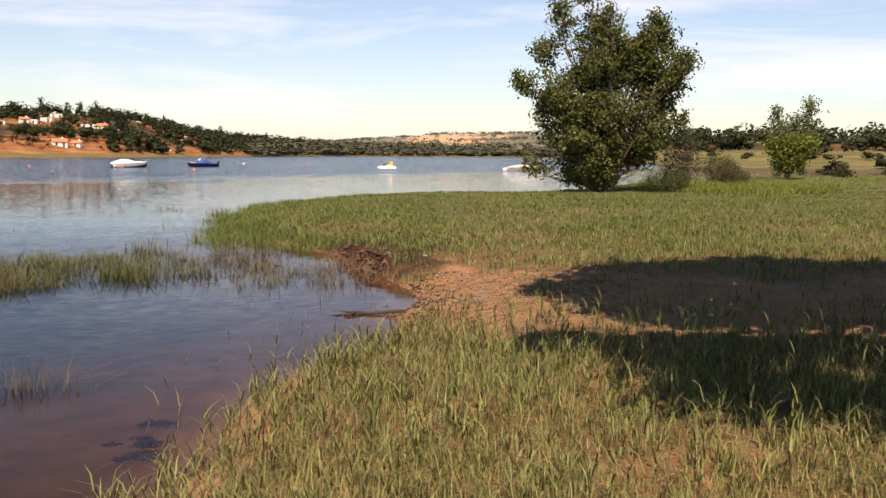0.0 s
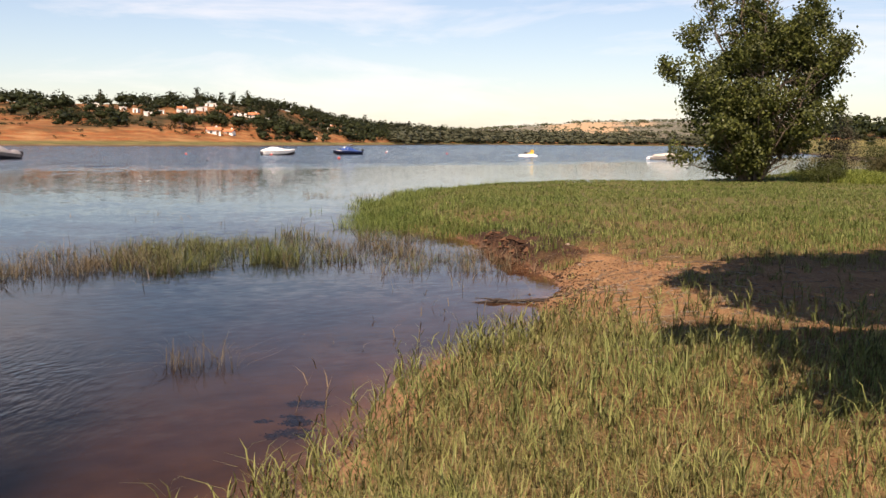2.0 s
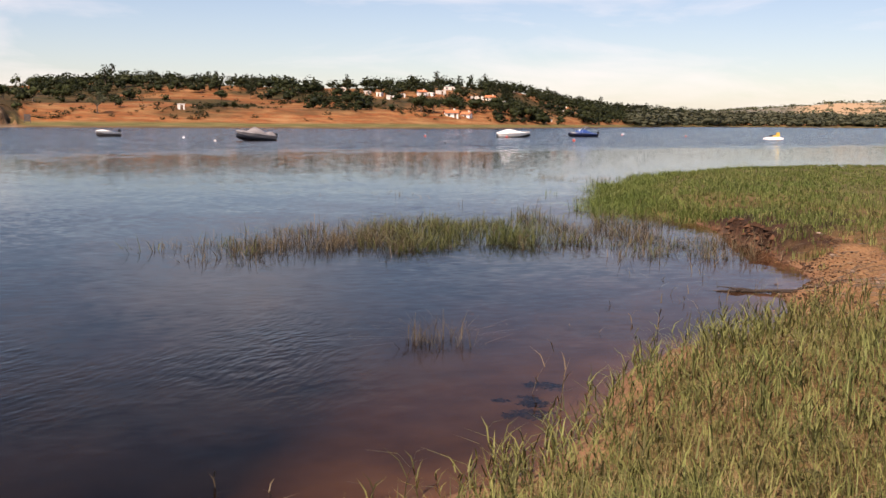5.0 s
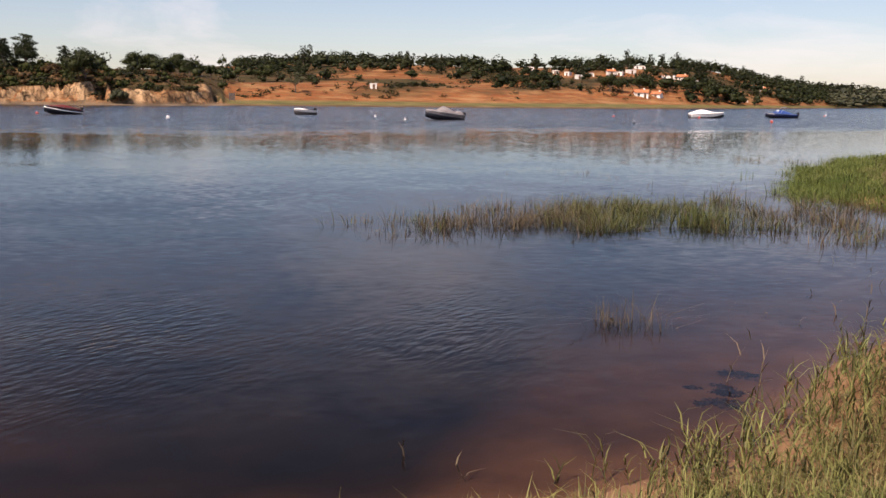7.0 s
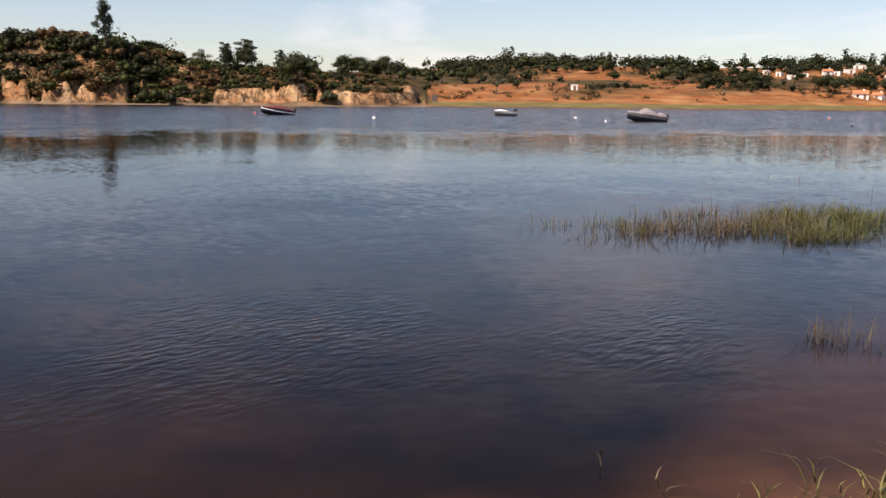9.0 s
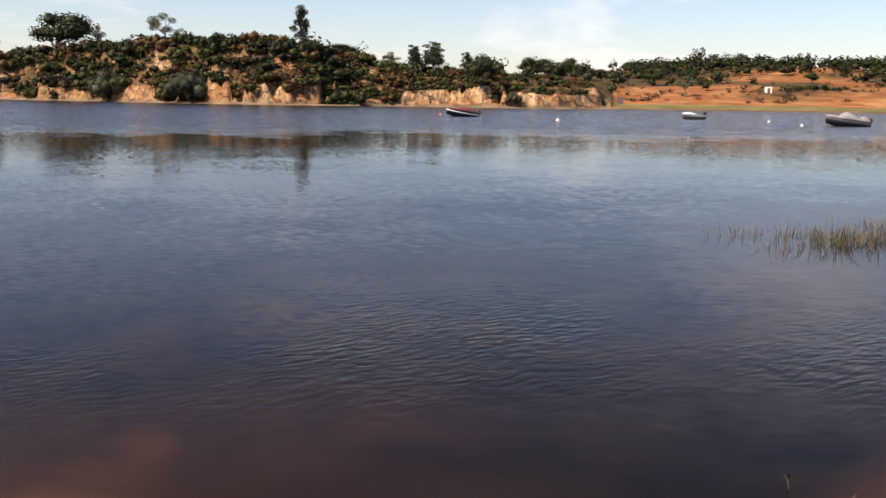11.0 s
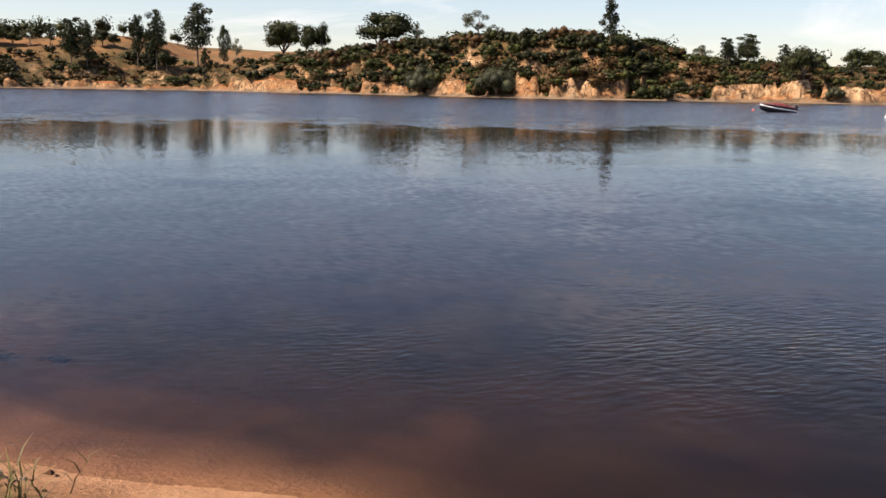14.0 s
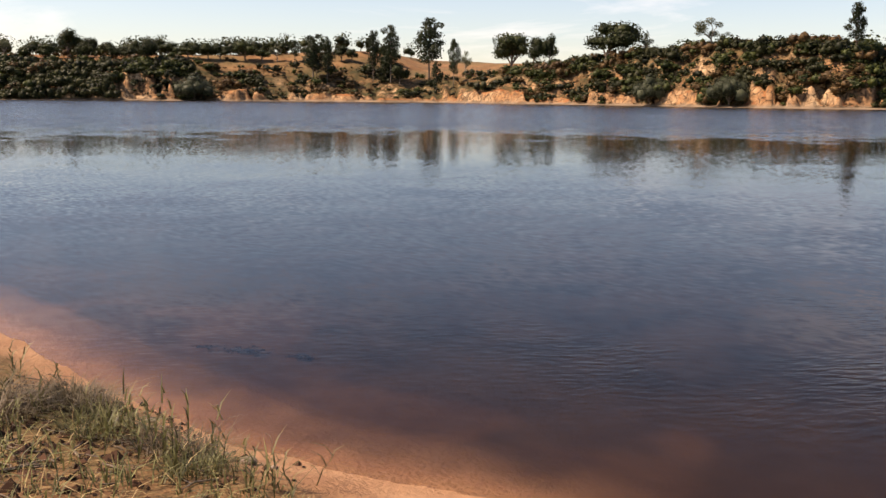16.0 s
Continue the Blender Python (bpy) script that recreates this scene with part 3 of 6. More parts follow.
def terrain():
    bearings = np.concatenate([np.arange(-180, -30, 3.0), np.arange(-30, 43, 0.24), np.arange(43, 112, 0.14), np.arange(112, 180, 3.0)])
    a = np.radians(bearings)[None, :]
    reach = np.maximum(curve(REACH, bearings), 130)[None, :]
    rings = [np.full((1, len(bearings)), v) for v in np.concatenate([np.geomspace(0.4, 3, 16), np.arange(3.1, 10.1, 0.075), np.arange(10.15, 22, 0.19), np.geomspace(22.2, 118, 38)])]
    rings += [118 + (reach - 8 - 118) * k / 10 for k in range(1, 11)]
    rings += [reach - 8 + k * 0.55 for k in range(1, 75)]
    rings += [reach + 33.25 + 190 * (k / 45) ** 1.2 for k in range(1, 46)]
    rings += [reach + 223 + (4400 - reach - 223) * (k / 34) ** 1.7 for k in range(1, 35)]
    r = np.vstack(rings)
    x, y = -r * np.sin(a), r * np.cos(a)
    z = height(x.ravel(), y.ravel()).reshape(r.shape)
    n, m = r.shape
    verts = np.vstack([np.stack([x, y, z], -1).reshape(-1, 3), [[0, 0, float(height(np.array([0.0]), np.array([0.0]))[0])]]])
    i, j = np.meshgrid(np.arange(n - 1), np.arange(m), indexing="ij")
    jn = (j + 1) % m
    quads = np.stack([i * m + j, i * m + jn, (i + 1) * m + jn, (i + 1) * m + j], -1).reshape(-1, 4)[:, ::-1]
    fan = [(n * m, k, (k + 1) % m) for k in range(m)]
    me = bpy.data.meshes.new("ground")
    me.from_pydata(verts.tolist(), [], quads.tolist() + fan)
    me.update()
    me.polygons.foreach_set("use_smooth", [True] * len(me.polygons))
    vx, vy, vz = verts.T
    rr, bb = np.hypot(vx, vy), np.degrees(np.arctan2(-vx, vy))
    d = shore_distance(vx, vy)
    s = rr - curve(REACH, bb)
    rocky = smooth(bb, 44.3, 45.3)
    gx, gy = np.gradient(z, axis=0) / np.maximum(np.gradient(r, axis=0), 1e-6), 0
    steep = np.append(gx.ravel(), 0.0)
    far = smooth(s, -30, -20) * (rr > 100) * 1.0
    masks = {
        "turf": turf_cover(vx, vy),
        "sand": np.clip(1 - smooth(vz, 0.02, 0.07 + 0.05 * smooth(bb, 40, 60)) + sandy(vx, vy), 0, 1),
        "lush": smooth(rr, 16, 30) * smooth(bb, 40, 30),
        "peat_shade": smooth(np.hypot((vx + 1.4) / 1.7, (vy - 17.8) / 3.2) + (fnoise(vx, vy, 1.6, 57, 2) - 0.5) * 0.7, 1.25, 0.85) * smooth(vz, 0.50, 0.36),
        "wet": smooth((0.04 - vz) / (0.05 + 0.10 * smooth(bb, 66, 80)), 0, 1) * (1 - 0.08 * smooth(bb, 66, 80)),
        "bed_dim": bed_dimming(vx, vy, vz, bb),
        "farside": far * smooth(vz, -0.25, 0.0),
        "rock": rocky * np.maximum(smooth(steep, 0.45, 0.8) * np.maximum(face_at(bb)[1], 0.25), smooth(fnoise(vx, vy, 0.13, 8, 2), 0.58, 0.66) * smooth(s, 30, 8)) * smooth(s, -2, 1) * smooth(s, 60, 30),
        "scrub": np.clip(np.where(rocky > 0.5, smooth(s, 3, 8) * (1 - 0.75 * smooth(s, 30, 45) * smooth(bb, 72, 80)),
                                  smooth(s + (fnoise(vx, vy, 0.03, 6, 3) - 0.5) * 80, 38, 80) * (0.15 + 0.85 * smooth(fnoise(vx, vy, 0.035, 12, 3), 0.42, 0.56))), 0, 1),
        "meadow": (1 - rocky) * smooth(s, 1, 4) * smooth(s + 8 * (fnoise(vx, vy, 0.06, 15, 2) - 0.5), 32, 24) + smooth(bb, -8, -11) * smooth(s, 110, 60),
        "gold": rocky * smooth(s + 20 * (fnoise(vx, vy, 0.05, 31, 2) - 0.5), 24, 36) * smooth(bb, 74, 79) * smooth(bb, 112, 96),
        "mud": (1 - rocky) * smooth(vz, 0.45, 0.2),
        "strand": rocky * smooth(vz, 0.85, 0.5),
        "distant": smooth(rr, 820, 1300),
        "stubble": smooth(rr, 1500, 1700) * smooth(rr, 2450, 2250) * smooth(np.abs(bb + 0.8), 3.6, 2.2),
    }
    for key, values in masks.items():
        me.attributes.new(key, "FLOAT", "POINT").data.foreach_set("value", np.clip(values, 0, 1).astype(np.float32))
    me.materials.append(M_GROUND)
    return tagged(new("ground", me), "grassy lakeshore, lake bed, sandstone bluffs and hills", "ground", kind="structure")


def turf_cover(x, y):
    """How thickly grass stands on the near land, 0 to 1."""
    d = shore_distance(x, y)
    spot = fnoise(x, y, 0.45, 40, 3)
    near = smooth(y, 13, 9)
    cover = smooth(d, -0.05 + 0.2 * near, 0.35 + 0.25 * np.maximum(near, smooth(x, -2.5, -4.0))) * (0.55 + 0.7 * np.maximum(smooth(spot, 0.3, 0.6), 0.8 * smooth(y, 14, 19)))
    # trodden earth round the bay and a path under the shade tree, small bare spots in the sward
    fleck = fnoise(x, y, 1.9, 43, 3)
    cover = cover * (1 - 0.4 * near * smooth(fnoise(x, y, 2.3, 45, 2), 0.42, 0.28))
    bare = smooth(np.hypot((x - 0.4) / 1.35, (y - 12.9) / 3.4) + (spot - 0.5) * 0.9 + (fleck - 0.5) * 1.1, 1.0, 0.6)
    bare = np.maximum(bare, smooth(np.abs(y - 9.4 - 0.02 * x + (spot - 0.5) * 1.2 + (fleck - 0.5) * 1.0), 0.7, 0.25) * smooth(x, 0.2, 0.9) * 0.85)
    bare = np.maximum(bare, smooth(np.hypot((x - 5.0) / 4.6, (y - 11.3) / 2.3) + (spot - 0.5) * 0.9, 1.05, 0.6) * 0.78)
    bare = np.maximum(bare, smooth(np.hypot((x + 4.6) / 1.6, (y + 0.6) / 2.4), 1.2, 0.5) * 0.3)
    return np.clip(cover * (1 - bare), 0, 1)


def sandy(x, y):
    return smooth(np.hypot((x + 5.6) / 2.4, (y + 0.6) / 2.0), 1.1, 0.6) * smooth(shore_distance(x, y), 0.75, 0.45)


ground = terrain()


def lake():
    """The water's surface, with the depth under it for how much light it swallows."""
    bearings = np.concatenate([np.arange(-180, -40, 10.0), np.arange(-40, 124, 0.6), np.arange(124, 180, 8.0)])
    a = np.radians(bearings)[None, :]
    r = np.concatenate([np.arange(3.0, 9.0, 0.12), np.geomspace(9.0, 40, 40), [70, 150, 600, 3000]])[:, None]
    x, y = -r * np.sin(a), r * np.cos(a)
    n, m = x.shape
    verts = np.stack([x, y, np.zeros((n, m))], -1).reshape(-1, 3)
    i, k = np.meshgrid(np.arange(n - 1), np.arange(m), indexing="ij")
    kn = (k + 1) % m
    quads = np.stack([i * m + k, (i + 1) * m + k, (i + 1) * m + kn, i * m + kn], -1).reshape(-1, 4)
    me = mesh_of("water", verts, quads, M_WATER)
    depth = np.clip(-height(verts[:, 0], verts[:, 1]), 0, 3)
    me.attributes.new("depth", "FLOAT", "POINT").data.foreach_set("value", depth.astype(np.float32))
    ob = new("water", me)
    ob.visible_shadow = False
    return tagged(ob, "calm blue-brown lake with rippled patches", "water", kind="structure")


# ---- builders ----
def mesh_of(name, verts, faces, mat, flat=False):
    me = bpy.data.meshes.new(name)
    verts, faces = np.asarray(verts, np.float32), np.asarray(faces, np.int32)
    n, k = faces.shape
    me.vertices.add(len(verts))
    me.vertices.foreach_set("co", verts.ravel())
    me.loops.add(n * k)
    me.loops.foreach_set("vertex_index", faces.ravel())
    me.polygons.add(n)
    me.polygons.foreach_set("loop_start", np.arange(0, n * k, k, dtype=np.int32))
    me.update(calc_edges=True)
    me.polygons.foreach_set("use_smooth", np.full(n, not flat))
    me.materials.append(mat)
    return me


lake()


def part(name, bm, material, parent, label=""):
    """Links a bmesh or a mesh as one part under a thing."""
    if isinstance(bm, bmesh.types.BMesh):
        me = bpy.data.meshes.new(name)
        bm.to_mesh(me)
        bm.free()
        me.materials.append(material)
    else:
        me = bm
    ob = new(name, me)
    ob.parent = parent
    return tagged(ob, label)


def tube(points, radii, sides=6):
    """A tapered limb along points."""
    pts = np.asarray(points, float)
    verts, faces = [], []
    for i, (p, r) in enumerate(zip(pts, radii)):
        d = pts[min(i + 1, len(pts) - 1)] - pts[max(i - 1, 0)]
        d = d / (np.linalg.norm(d) + 1e-9)
        u = np.cross(d, (0.3, 1, 0.1) if abs(d[1]) < 0.9 else (1, 0, 0))
        u /= np.linalg.norm(u)
        v = np.cross(d, u)
        for k in range(sides):
            a = 2 * math.pi * k / sides
            verts.append(p + r * (math.cos(a) * u + math.sin(a) * v))
    for i in range(len(pts) - 1):
        for k in range(sides):
            a, b = i * sides + k, i * sides + (k + 1) % sides
            faces.append((a, b, b + sides, a + sides))
    return np.array(verts), np.array(faces)


def joined(pieces):
    vs, fs, at = [], [], 0
    for v, f in pieces:
        vs.append(v)
        fs.append(f + at)
        at += len(v)
    return np.vstack(vs), np.vstack(fs)


def leaf_quads(rng, centres, normals, size, long=1.25, jitter=0.5):
    """One small leaf-shaped quad at each centre, facing roughly along its normal."""
    n = len(centres)
    nn = normals + rng.normal(0, jitter, (n, 3))
    nn /= np.linalg.norm(nn, axis=1)[:, None] + 1e-9
    t = np.cross(nn, rng.normal(0, 1, (n, 3)))
    t /= np.linalg.norm(t, axis=1)[:, None] + 1e-9
    b = np.cross(nn, t)
    s = (size * rng.uniform(0.65, 1.3, n))[:, None]
    verts = np.stack([centres - t * s * long * 0.5, centres + b * s * 0.45 + t * s * 0.05, centres + t * s * long * 0.5, centres - b * s * 0.45 + t * s * 0.05], 1).reshape(-1, 3)
    return verts, np.arange(4 * n).reshape(n, 4)


def crown(rng, lobes, n, size, jitter=0.45, shell=0.55):
    """Leaves over a heap of uneven lobes (centre, radii)."""
    w = np.array([r[0] * r[1] + r[1] * r[2] + r[0] * r[2] for _, r in lobes])
    pick = rng.choice(len(lobes), n, p=w / w.sum())
    d = rng.normal(0, 1, (n, 3))
    d /= np.linalg.norm(d, axis=1)[:, None]
    c, r = np.array([l[0] for l in lobes])[pick], np.array([l[1] for l in lobes])[pick]
    rad = rng.uniform(shell, 1.05, n) ** 0.7
    return leaf_quads(rng, c + d * r * rad[:, None], d, size, 1.25, jitter)


def limbs_to(rng, base, fork, targets, r0):
    """A bent trunk up to its fork, and a limb from there to each target."""
    base, fork = np.array(base, float), np.array(fork, float)
    mid = (base + fork) / 2 + rng.normal(0, 0.05, 3) * np.linalg.norm(fork - base)
    pieces = [tube([base - (0, 0, 0.3), base, mid, fork], [r0 * 1.3, r0 * 1.15, r0 * 0.9, r0 * 0.75], 7)]
    for t in targets:
        t = np.array(t, float)
        bend = fork + (t - fork) * 0.5 + np.array([0, 0, 0.08 * np.linalg.norm(t - fork)]) + rng.normal(0, 0.06, 3) * np.linalg.norm(t - fork)
        pieces.append(tube([fork, bend, t], [r0 * 0.55, r0 * 0.38, r0 * 0.12], 5))
    return joined(pieces)


# ---- trees of the far bank ----
def rounded():
    """A small four-sided-patch ball, 24 quads, to fill the heart of a clump."""
    bm = bmesh.new()
    bmesh.ops.create_cube(bm, size=2.0)
    bmesh.ops.subdivide_edges(bm, edges=bm.edges[:], cuts=1, use_grid_fill=True)
    bm.verts.ensure_lookup_table()
    v = np.array([tuple(p.co.normalized()) for p in bm.verts])
    f = np.array([[p.index for p in q.verts] for q in bm.faces])
    bm.free()
    return v, f


BALL = rounded()


def hearts(rng, lobes, fill):
    """The dense middle of each lobe, where twigs and leaves close up."""
    return [(np.array(c) + BALL[0] * np.array(r) * fill * rng.uniform(0.7, 1.2, (len(BALL[0]), 1)), BALL[1]) for c, r in lobes]


def oak_shape(rng, spread=0.5, n=2700, lift=0.24):
    """A cork oak 1 m high: short leaning trunk, forked limbs, a domed, broken crown."""
    lobes = []
    for k in range(9):
        a, q = rng.uniform(0, 6.28), rng.uniform(0.1, 0.75)
        s = rng.uniform(0.19, 0.30)
        lobes.append(((math.cos(a) * spread * q, math.sin(a) * spread * q, lift + 0.14 + rng.uniform(0.02, 0.36) * (1.1 - q * 0.6)), (s * spread * 2, s * spread * 2, s * 0.72)))
    trunk = limbs_to(rng, (0, 0, 0), (rng.normal(0, 0.03), rng.normal(0, 0.03), lift * 0.75), [c for c, _ in lobes[:6]], 0.032)
    return trunk, joined([crown(rng, lobes, n, 0.036, 0.6, 0.5)] + hearts(rng, lobes, 0.62))


def pine_shape(rng, spread=0.30, n=2900, bare=0.34):
    """A maritime pine 1 m high: straight bole and ragged tiers of needle tufts."""
    lobes, tips = [], []
    for k in range(17):
        z = bare + (0.96 - bare) * (k / 16) ** 0.85
        u = (z - bare) / (1 - bare)
        w = spread * (0.55 + 0.75 * math.sin(min(1, u * 1.5 + 0.25) * 1.57) - 0.95 * max(0, u - 0.45)) * rng.uniform(0.25, 1.0)
        a = k * 2.4 + rng.uniform(-0.6, 0.6)
        c = (math.cos(a) * w * 0.75, math.sin(a) * w * 0.75, z)
        s = rng.uniform(0.10, 0.16) * (1.15 - 0.5 * u)
        lobes.append((c, (s * 1.25, s * 1.25, s * 0.62)))
        tips.append((c[0], c[1], z - 0.01))
    lobes += [((0, 0, 0.66), (0.12, 0.12, 0.16)), ((0, 0, 0.84), (0.08, 0.08, 0.13))]
    pieces = [tube([(0, 0, -0.02), (0.008, 0, 0.3), (-0.006, 0.004, 0.65), (0, 0, 0.97)], [0.020, 0.016, 0.010, 0.003], 7)]
    for t in tips[:-2]:
        pieces.append(tube([(0, 0, t[2] - 0.05), (t[0] * 0.5, t[1] * 0.5, t[2] - 0.03), t], [0.007, 0.005, 0.002], 4))
    return joined(pieces), crown(rng, lobes, n, 0.031, 0.5, 0.3)


def olive_shape(rng, spread=0.4, n=1700):
    """A thin grey tree 1 m high with light showing through its crown."""
    lobes = []
    for k in range(8):
        a, q = rng.uniform(0, 6.28), rng.uniform(0.1, 0.8)
        s = rng.uniform(0.12, 0.2)
        lobes.append(((math.cos(a) * spread * q, math.sin(a) * spread * q, 0.5 + rng.uniform(0.0, 0.36) * (1.15 - 0.5 * q)), (s * spread * 2.2, s * spread * 2.2, s * 0.8)))
    trunk = limbs_to(rng, (0, 0, 0), (rng.normal(0, 0.04), rng.normal(0, 0.04), 0.34), [c for c, _ in lobes], 0.026)
    return trunk, crown(rng, lobes, n, 0.030, 0.6, 0.3)


def willow_shape(rng, n=5200):
    """A dense domed willow bush 1 m high, down to the ground."""
    lobes = []
    for k in range(12):
        a, q = k * 2.4, (k / 12) ** 0.5
        lobes.append(((math.cos(a) * 0.48 * q, math.sin(a) * 0.48 * q, 0.36 + 0.32 * (1 - q) + rng.uniform(-0.06, 0.1)), (0.26, 0.26, 0.30)))
    trunk = limbs_to(rng, (0, 0, 0), (0, 0, 0.12), [c for c, _ in lobes[:8]], 0.02)
    return trunk, joined([crown(rng, lobes, n, 0.026, 0.6, 0.6)] + hearts(rng, lobes, 0.7))


KINDS = {
    "oak_tree": (oak_shape, M_OAK, M_BARK, 5, "dark green cork oak with a broad uneven crown", "tree", "oaks on the far bank"),
    "pine_tree": (pine_shape, M_PINE, M_BARK, 4, "dark maritime pine with a tall bare bole", "tree", "pines on the far bank"),
    "olive_tree": (olive_shape, M_OLIVE, M_PALE_BARK, 3, "thin grey-green tree with a sparse crown", "tree", "grey trees on the far bank"),
    "willow_bush": (willow_shape, M_WILLOW, M_BARK, 2, "rounded grey-green willow bush at the waterline", "bush", "willows at the waterline"),
}
BUILT, SHAPES = {}, {}


def shape_of(kind, variant):
    if (kind, variant) not in SHAPES:
        SHAPES[kind, variant] = KINDS[kind][0](np.random.default_rng(sum(map(ord, kind)) + 17 * variant))
    return SHAPES[kind, variant]


def grow(kind, bearing, r, h, w, variant, turn):
    """Sets a tree on the far bank: bearing and distance, height and width of its crown in metres."""
    _, leaf, bark, _, label, category, group = KINDS[kind]
    x, y = -r * math.sin(radians(bearing)), r * math.cos(radians(bearing))
    z = float(height(np.array([x]), np.array([y]))[0])
    (tv, tf), (cv, cf) = shape_of(kind, variant)
    span = float(np.ptp(cv[:, 0]) + np.ptp(cv[:, 1])) / 2
    size = Vector((w / span, w / span, h))
    where = Vector((x, y, max(z, 0.05) - 0.15))
    if (kind, variant) not in BUILT:
        ob = new(kind)
        ob.matrix_basis = Matrix.LocRotScale(where, Euler((0, 0, turn)), size)
        part("trunk", mesh_of("trunk", tv, tf, bark), bark, ob)
        part("crown", mesh_of("crown", cv, cf, leaf), leaf, ob)
        BUILT[kind, variant] = ob, size
        return tagged(ob, label, category, group)
    first, s0 = BUILT[kind, variant]
    return copy_thing(first, Matrix.LocRotScale(where, Euler((0, 0, turn)), Vector((size.x / s0.x, size.y / s0.y, size.z / s0.z))))


# bearing, distance, height, crown width
OAKS_ON_BLUFF = [(81.0, 372, 17.0, 16.0), (79.6, 345, 13.0, 9.0), (78.7, 342, 13.0, 6.6), (75.4, 318, 15.0, 19.5), (60.4, 276, 4.8, 11.7), (52.1, 250, 9.3, 9.8),
                 (49.6, 330, 7.4, 8.5), (48.6, 330, 7.0, 7.2), (47.2, 330, 8.4, 7.4), (46.6, 326, 6.5, 5.5), (48.0, 335, 5.0, 5.8), (45.5, 345, 5.7, 4.9),
                 (46.0, 350, 5.2, 4.8), (44.0, 390, 7.7, 6.1), (44.5, 326, 3.2, 6.0), (42.6, 352, 7.4, 7.6), (39.9, 338, 3.7, 3.9), (55.0, 276, 6.8, 7.3)]
OAKS_ON_HEATH = [(104.3, 401, 11.2, 9.1), (105.3, 415, 13.5, 11.7), (107.3, 400, 7.8, 8.5), (106.3, 400, 8.1, 8.5), (103.1, 402, 8.7, 9.2), (102.3, 403, 6.7, 8.8),
                 (101.2, 390, 12.0, 10.3), (100.6, 415, 8.0, 6.1), (100.0, 405, 7.7, 11.2), (99.0, 406, 8.3, 10.1), (98.0, 406, 8.4, 9.1), (97.3, 407, 7.2, 8.0),
                 (95.9, 408, 9.4, 11.0), (95.0, 407, 5.8, 6.9), (90.6, 403, 7.6, 6.9), (90.0, 402, 6.2, 5.0), (87.3, 376, 9.9, 7.5)]
OAKS_ON_FIELD = [(34.0, 330, 2.7, 2.7), (33.5, 328, 3.4, 2.4), (34.2, 380, 4.8, 5.7), (28.5, 362, 4.6, 5.4), (27.0, 347, 3.2, 4.0), (27.8, 376, 4.7, 6.0),
                 (27.2, 385, 4.8, 6.6), (21.3, 380, 5.3, 6.3), (22.2, 358, 6.4, 5.2), (22.9, 356, 7.4, 7.2), (18.7, 394, 7.4, 8.7), (19.6, 400, 5.6, 5.3),
                 (16.4, 428, 6.6, 8.5), (17.3, 415, 7.3, 6.9)]
PINES = [(85.6, 392, 23.4, 13.4), (84.2, 366, 17.3, 5.2), (85.2, 365, 11.8, 4.4), (62.5, 262, 12.9, 5.8), (56.0, 276, 5.2, 4.1), (53.1, 278, 6.2, 4.0),
         (93.2, 405, 8.5, 5.7), (92.2, 381, 17.8, 9.7), (91.4, 378, 17.5, 6.7), (88.8, 382, 19.2, 6.3), (87.8, 378, 21.9, 8.4), (32.6, 394, 6.3, 3.6),
         (18.7, 458, 8.9, 4.1), (18.1, 467, 8.5, 4.7), (55.0, 271, 8.2, 6.8), (56.1, 269, 7.0, 4.6), (88.1, 380, 14.0, 5.5), (92.0, 386, 12.5, 5.0)]
GREYS = [(83.5, 400, 10.9, 5.6), (73.4, 318, 7.6, 5.1), (69.9, 290, 8.9, 7.2), (69.0, 289, 4.6, 3.7), (57.4, 278, 4.6, 6.2), (40.8, 310, 6.6, 6.6), (108.4, 400, 8.4, 8.4), (94.2, 406, 6.7, 5.1)]
WILLOWS = [(73.1, 279.5, 8.2, 11.4), (68.8, 257.5, 8.2, 12.2), (98.8, 361, 9.4, 17.0), (50.4, 246, 3.3, 4.9)]
rnd = random.Random(4)
for kind, rows in (("oak_tree", OAKS_ON_BLUFF + OAKS_ON_HEATH + OAKS_ON_FIELD), ("pine_tree", PINES), ("olive_tree", GREYS), ("willow_bush", WILLOWS)):
    for bearing, r, h, w in rows:
        h = h * (0.95 if bearing > 94 else 1.0)
        grow(kind, bearing, r, h, w, rnd.randrange(KINDS[kind][3]), rnd.uniform(0, 6.28))


def bush_unit(rng, n):
    lobes = []
    for k in range(3):
        a, q = k * 2.1 + rng.uniform(-0.5, 0.5), rng.uniform(0.12, 0.34)
        top = rng.uniform(0.24, 0.44)
        lobes.append(((math.cos(a) * q, math.sin(a) * q, top + rng.uniform(-0.05, 0.14)), (rng.uniform(0.18, 0.32), rng.uniform(0.18, 0.32), top)))
    leaves = crown(rng, lobes, n, 1.0 / math.sqrt(n), 0.8, 0.55)
    return None, joined([leaves] + hearts(rng, lobes[:2], 0.74)) if n > 50 else leaves


